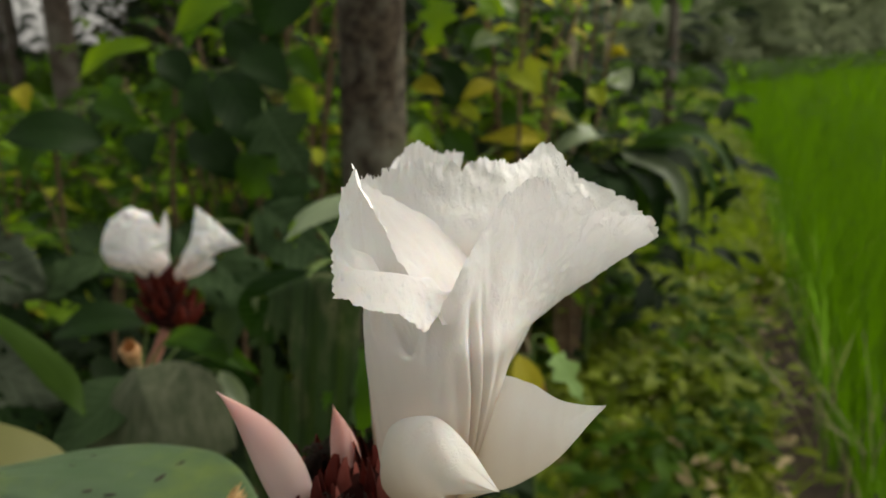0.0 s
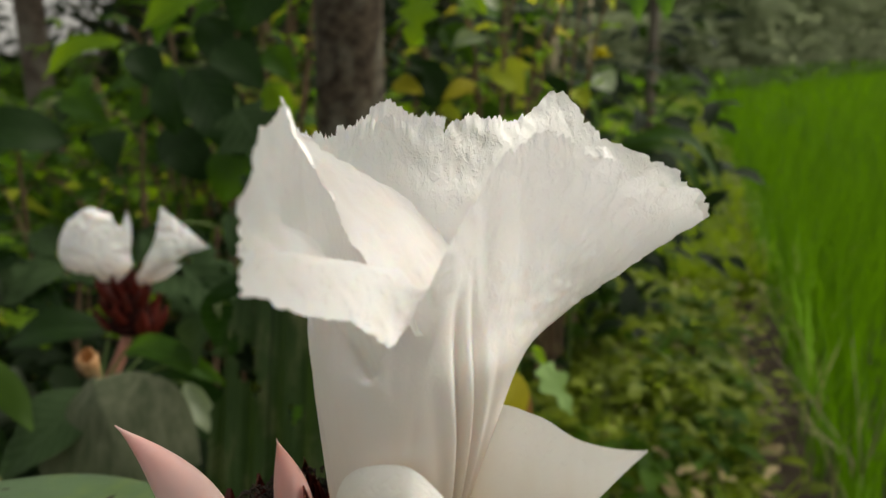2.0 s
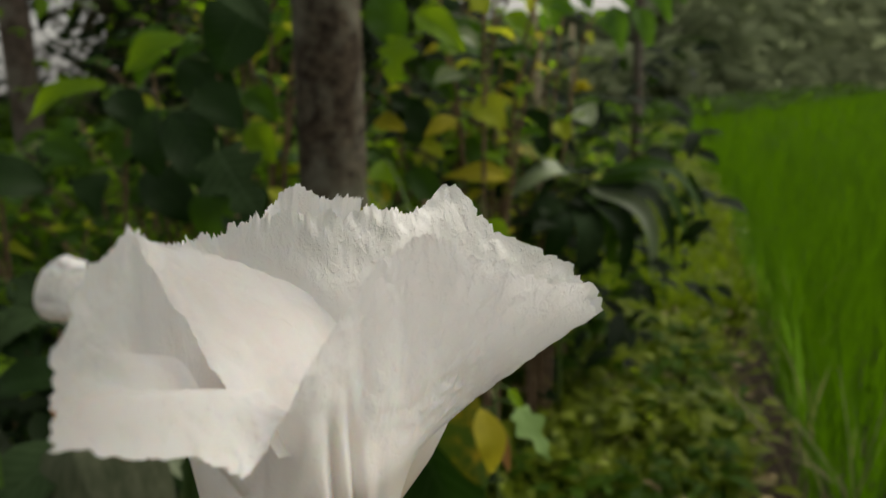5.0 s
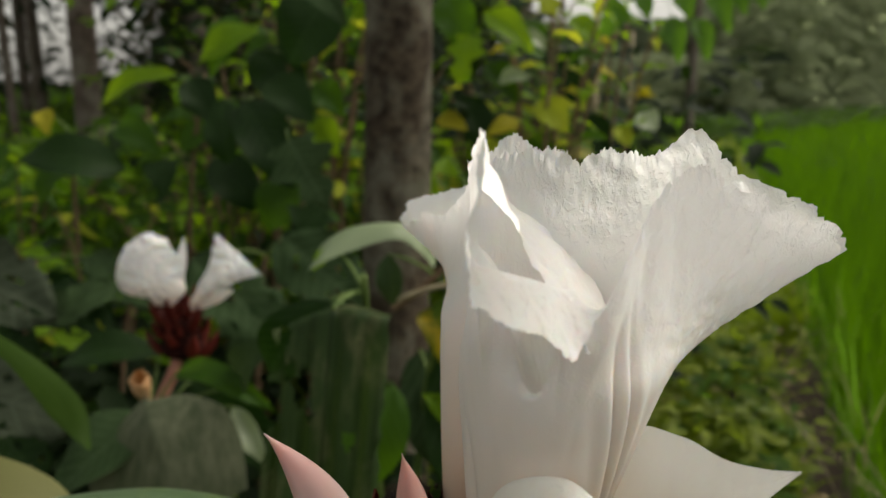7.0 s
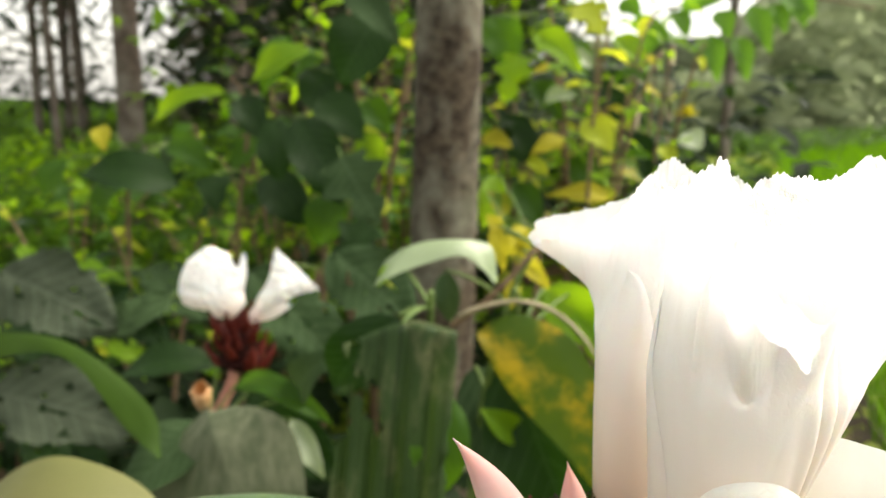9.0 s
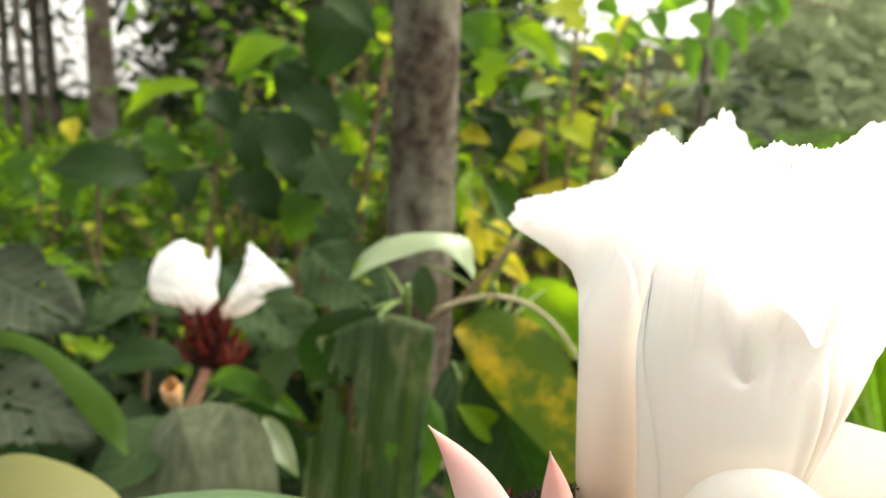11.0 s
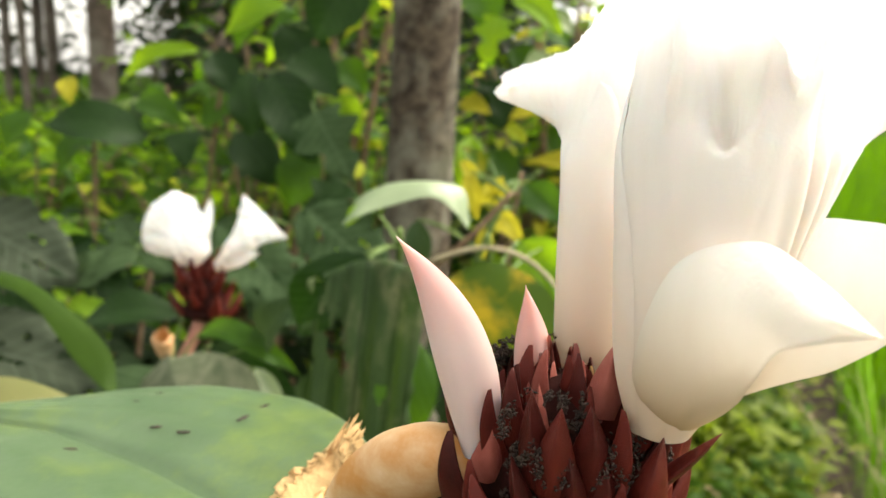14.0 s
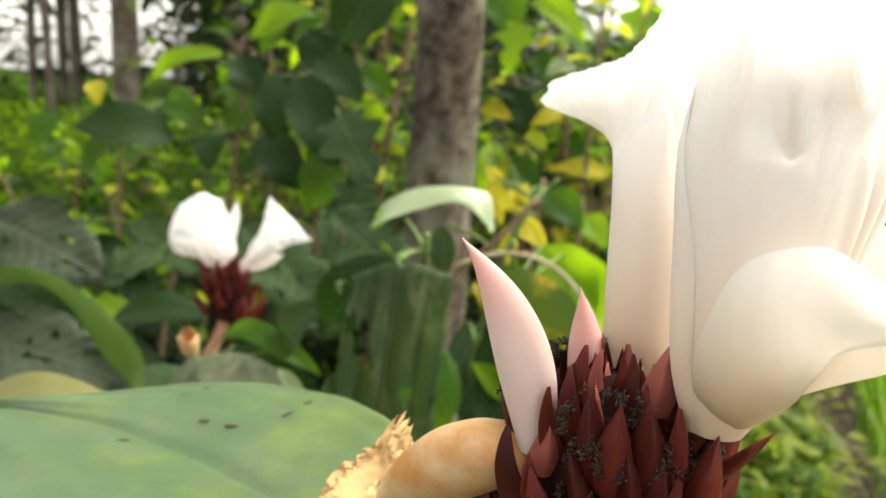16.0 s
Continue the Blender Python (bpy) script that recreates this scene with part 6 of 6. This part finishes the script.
plant("dark_leaf_shrub", "shrub with large dark oval leaves beside the trunk", None, [((-0.50, 1.85, GROUND), (-0.52, 1.85, 0.4), (-0.48, 1.8, 0.8), (-0.40, 1.72, 1.18)), ((-0.75, 1.95, GROUND), (-0.78, 1.95, 0.4), (-0.75, 1.9, 0.7), (-0.66, 1.85, 1.0)), ((-1.05, 1.9, GROUND), (-1.05, 1.9, 0.4), (-1.0, 1.85, 0.7), (-0.95, 1.75, 0.86))], cluster, WOODY, 0.008)
plant("yellow_leaf_shrub", "tall shrub with lime and yellow lobed leaves", None, [((0.15, 2.1, GROUND), (0.12, 2.1, 0.4), (0.18, 2.05, 0.8), (0.20, 1.95, 1.2)), ((0.35, 2.2, GROUND), (0.36, 2.2, 0.4), (0.36, 2.15, 0.8), (0.40, 2.15, 1.15)), ((0.02, 1.5, GROUND), (0.02, 1.45, 0.3), (0.0, 1.35, 0.6), (0.02, 1.25, 0.80))], rshrub, WOODY, 0.006)
plant("arching_frond_plant", "clump of long arching leaves, some pale with painted highlights", None, [((0.42, 2.25, GROUND), (0.42, 2.22, 0.2), (0.40, 2.15, 0.5), (0.39, 2.1, 0.74))], frond, GREEN_STALK, 0.008)
plant("small_path_plant", "small plant with pale lobed leaf and a yellowed one", None, [((0.13, 0.86, GROUND), (0.12, 0.85, 0.2), (0.09, 0.80, 0.5), (0.085, 0.745, 0.69))], pathleaf, GREEN_STALK, 0.003)
plant("overhanging_branch", "branch with drooping fresh green leaflets", None, [((0.62, 4.9, GROUND), (0.6, 4.9, 0.8), (0.7, 4.6, 1.55), (0.85, 4.4, 1.52)), ((0.85, 4.42, 1.51), (1.2, 4.4, 1.62), (1.6, 4.4, 1.60), (1.95, 4.4, 1.52))], pinnate, WOODY, 0.010)

part("leaf", margin_petal(
    "leaf", ((-0.660, 0.820, 0.708), (-0.566, 0.803, 0.711), (-0.500, 0.790, 0.690), (-0.436, 0.777, 0.640), (-0.418, 0.755, 0.596)),
    ((-0.650, 0.800, 0.678), (-0.561, 0.783, 0.700), (-0.512, 0.772, 0.684), (-0.460, 0.757, 0.628), (-0.416, 0.745, 0.598)),
    (0.3, -0.6, 0.8), 0.002, 1, 30, 11), MID_PLAIN, shoots, "green leaf bending over at its middle")
part("leaf", margin_petal(
    "leaf", ((-0.443, 0.930, 0.572), (-0.472, 0.915, 0.539), (-0.498, 0.900, 0.505), (-0.500, 0.885, 0.473), (-0.484, 0.870, 0.435)),
    ((-0.433, 0.930, 0.572), (-0.380, 0.915, 0.589), (-0.324, 0.900, 0.581), (-0.299, 0.885, 0.539), (-0.288, 0.870, 0.486)),
    (0, -1, 0.4), 0.012, 4, 34, 31, 0.006, ((-0.432, 0.925, 0.578), (-0.406, 0.885, 0.556), (-0.387, 0.870, 0.519), (-0.373, 0.855, 0.489), (-0.366, 0.840, 0.450))), LIMP, shoots, "limp grey-green leaf with pale streaks hanging down")
part("leaf", margin_petal(
    "leaf", ((-0.196, 0.840, 0.776), (-0.183, 0.845, 0.804), (-0.150, 0.850, 0.823), (-0.104, 0.855, 0.828), (-0.066, 0.861, 0.820), (-0.057, 0.866, 0.782)),
    ((-0.190, 0.800, 0.784), (-0.169, 0.807, 0.795), (-0.140, 0.818, 0.805), (-0.100, 0.829, 0.814), (-0.076, 0.838, 0.800), (-0.059, 0.850, 0.778)),
    (0, -0.3, 1), 0.006, 2, 30, 15), PALE, striped, "pale shiny leaf arching over, glare partly painted into its colour")
part("leaf", margin_petal(
    "leaf", ((-0.079, 0.890, 0.711), (-0.035, 0.880, 0.736), (0.030, 0.869, 0.713), (0.072, 0.858, 0.640), (0.090, 0.847, 0.560), (0.082, 0.832, 0.530)),
    ((-0.079, 0.862, 0.711), (-0.050, 0.852, 0.664), (-0.015, 0.846, 0.622), (0.028, 0.837, 0.580), (0.058, 0.829, 0.548), (0.082, 0.826, 0.530)),
    (0.3, -1, 0.3), 0.010, 3, 40, 21, 0.004, ((-0.079, 0.876, 0.712), (-0.046, 0.872, 0.700), (0.006, 0.864, 0.668), (0.050, 0.852, 0.612), (0.074, 0.840, 0.555), (0.082, 0.829, 0.530))), TURN_PLAIN, striped, "green leaf turning yellow with brown specks")
part("stem", stem_mesh("stem", ((-0.111, 0.905, 0.712), (-0.070, 0.900, 0.736), (-0.038, 0.900, 0.780), (-0.009, 0.900, 0.815)), 0.0045, 0.003, 12, 8, 0.15), WOODY, striped, "brown twig")
part("leaf_stalk", stem_mesh("leaf_stalk", ((-0.103, 0.890, 0.727), (-0.037, 0.880, 0.765), (0.040, 0.880, 0.775), (0.098, 0.880, 0.610)), 0.0035, 0.002, 16, 8), PALE_TWIG, striped, "pale bent stalk")
part("leaf", margin_petal(
    "leaf", ((-0.470, 0.530, 0.640), (-0.440, 0.530, 0.684), (-0.400, 0.530, 0.708), (-0.360, 0.530, 0.706), (-0.318, 0.530, 0.684), (-0.285, 0.510, 0.650)),
    ((-0.470, 0.500, 0.625), (-0.412, 0.450, 0.638), (-0.370, 0.445, 0.640), (-0.335, 0.450, 0.640), (-0.306, 0.470, 0.645), (-0.285, 0.505, 0.648)),
    (0, -0.4, 1), 0.012, 4, 30, 19), TURN2, dusty, "yellowish green leaf with dusty upper side")

# pale stems, yellow bloom
for x, y, top in ((0.40, 2.6, 1.25), (0.46, 2.9, 1.15), (0.62, 3.1, 1.2)):
    bare = thing("sapling", "thin pale bare sapling among the shrubs", "sapling", "pale saplings")
    part("stem", stem_mesh("stem", ((x, y, GROUND), (x + 0.02, y, 0.4), (x - 0.02, y, 0.8), (x - 0.01, y, top)), 0.014, 0.008, 12, 8, 0.15), PALE_TWIG, bare)
yb = thing("yellow_bloom", "yellow flower head on a thin green stem", "flower")
part("stem", stem_mesh("stem", ((0.50, 2.36, GROUND), (0.50, 2.36, 0.3), (0.49, 2.34, 0.7), (0.488, 2.325, 0.955)), 0.005, 0.003, 10, 6), GREEN_STALK, yb)
for k in range(6):
    w = k * math.pi / 3
    leaf(yb, "oval", YELLOW, (0.487, 2.322, 0.958), (0.487 + 0.036 * math.cos(w), 2.315 - 0.012, 0.962 + 0.030 * math.sin(w)), 0.026, (0, -1, 0.3), k, "", "petal")


def shrub(name, label, x, y, height, spread, count, kinds, mats, size, seed, twig=WOODY, group="background shrubs"):
    """A many-stemmed shrub; each leaf is a part."""
    r = random.Random(seed)
    t = thing(name, label, "shrub", group, (x, y, GROUND))
    n = max(3, count // 12)
    for s in range(n):
        a = r.uniform(0, 6.28)
        q = spread * r.uniform(0.3, 1.0)
        end = Vector((q * math.cos(a), q * math.sin(a), height * r.uniform(0.6, 1.0)))
        ctrl = (Vector((0.04 * math.cos(a), 0.04 * math.sin(a), -0.03)), Vector((0.1 * end.x, 0.1 * end.y, 0.5 * end.z)), Vector((0.6 * end.x, 0.6 * end.y, 0.95 * end.z)), end)
        part("stem", stem_mesh("stem", ctrl, 0.007, 0.003, 9, 6), twig, t)
        m = count // n
        for i in range(m):
            p = bezier(ctrl, 0.3 + 0.7 * (i + r.random()) / m)
            b = a + 2.4 * i + r.uniform(-0.4, 0.4)
            g = r.uniform(*size)
            d = Vector((math.cos(b), math.sin(b), r.uniform(-0.8, 0.3)))
            tip = p + d.normalized() * g
            leaf(t, r.choice(kinds), r.choice(mats), p, tip, g * r.uniform(0.42, 0.62), (r.uniform(-0.4, 0.4), r.uniform(-0.8, 0.0), 0.8), i)
    return t


# Light is painted by leaf mix: dark leaves for shade, lime for sun.
DARK_LABEL = "green leafy shrub, grove shade painted into its dark leaves"
PAINTED_SUN_LABEL = "bright green leafy shrub, sunlight painted into its lime leaves"
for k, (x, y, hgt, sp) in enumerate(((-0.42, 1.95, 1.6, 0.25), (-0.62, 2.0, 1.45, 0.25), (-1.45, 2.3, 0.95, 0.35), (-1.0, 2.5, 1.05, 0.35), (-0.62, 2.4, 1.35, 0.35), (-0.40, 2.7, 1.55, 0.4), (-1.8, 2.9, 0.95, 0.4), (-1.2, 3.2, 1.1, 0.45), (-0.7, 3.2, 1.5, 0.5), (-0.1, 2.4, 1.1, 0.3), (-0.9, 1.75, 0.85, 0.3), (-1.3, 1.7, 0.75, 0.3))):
    shrub("shrub", DARK_LABEL if k % 2 else PAINTED_SUN_LABEL, x, y, hgt, sp, 110, ("oval", "heart", "broad"), (DARK, MID, LIME, LIME, MID) if k % 2 else (MID, LIME, MID, LIME, YLIME, MID, DARK), (0.05, 0.11), 50 + k)
for k, (x, y, hgt, sp) in enumerate(((0.12, 2.5, 1.5, 0.28), (0.30, 2.7, 1.35, 0.3), (0.05, 2.0, 1.25, 0.2), (0.45, 2.5, 0.95, 0.25), (0.55, 3.2, 1.15, 0.3), (0.2, 3.3, 1.7, 0.4), (0.65, 3.9, 1.0, 0.35))):
    shrub("shrub", PAINTED_SUN_LABEL, x, y, hgt, sp, 110, ("oval", "lobed", "broad"), (MID, LIME, DARK, MID, YLIME, LIME), (0.05, 0.10), 80 + k)

shrub("shrub", "tall shrub full of lime and yellow-green leaves", 0.16, 1.95, 1.5, 0.22, 96, ("lobed", "oval", "heart"), (LIME, YLIME, LIME, MID, YELLOW, LIME), (0.045, 0.09), 95)
shrub("shrub", "tall shrub full of lime and yellow-green leaves", 0.34, 2.15, 1.35, 0.2, 84, ("lobed", "oval", "heart"), (LIME, MID, LIME, YLIME, DARK), (0.045, 0.09), 96)
# The lime leaf mix paints the sunlit look here.
shrub("shrub", "shrub with fresh lime leaves in the grove, sunlit look painted in", -0.85, 2.35, 1.0, 0.4, 96, ("oval", "heart"), (LIME, MID, LIME, YLIME), (0.04, 0.08), 97)

# long grass at the field's edge
rng = random.Random(9)
for k in range(14):
    y = 1.45 + 0.2 * k + rng.uniform(-0.05, 0.05)
    x = edge_x(y) + rng.uniform(0.0, 0.14)
    tuft = thing("grass_tuft", "tuft of long grass leaning out of the field's edge", "grass", "tufts along the field", (x, y, GROUND - 0.05))
    for i in range(9):
        a = rng.uniform(0, 6.28) if i % 2 else rng.uniform(2.2, 4.2)
        l = rng.uniform(0.35, 0.6)
        o = rng.uniform(0.08, 0.42) * l
        tip = (o * math.cos(a), o * math.sin(a), math.sqrt(max(0.02, l * l - o * o)) * 0.95)
        leaf(tuft, "blade", LIMEG if rng.random() < 0.85 else STRAWLEAF, (rng.uniform(-0.03, 0.03), rng.uniform(-0.03, 0.03), 0), tip, rng.uniform(0.004, 0.007), (-math.cos(a), -math.sin(a), 0.6), i, "", "blade")
    for i in range(1 if k % 5 == 2 else 0):
        a = rng.uniform(2.4, 3.9)
        stalk = (Vector((0, 0, 0)), Vector((0.12 * math.cos(a), 0.1 * math.sin(a), 0.3)), Vector((0.30 * math.cos(a), 0.25 * math.sin(a), 0.46)))
        part("seed_stalk", stem_mesh("seed_stalk", stalk, 0.0022, 0.0012, 10, 5), PALE_TWIG, tuft, "thin dry seed stalk")

# dry flowering grass before the field
sg = thing("seed_grass", "clump of dry pale grass stalks beside the field ditch", "grass")
root = Vector((0.940, 1.500, -0.200))
fork = Vector((0.940, 1.500, 0.065))
part("stem", stem_mesh("stem", (root, root.lerp(fork, 0.5), fork), 0.004, 0.003, 8, 6), PALE_TWIG, sg)
for tip in ((0.687, 1.450, 0.374), (0.903, 1.550, 0.370), (0.997, 1.500, 0.370), (0.739, 1.400, 0.236), (0.938, 1.420, 0.268), (0.686, 1.500, 0.282)):
    t = Vector(tip)
    part("seed_stalk", stem_mesh("seed_stalk", (fork, fork.lerp(t, 0.5) + Vector((0, 0, 0.03)), t), 0.0016, 0.0009, 10, 5), PALE_TWIG, sg)
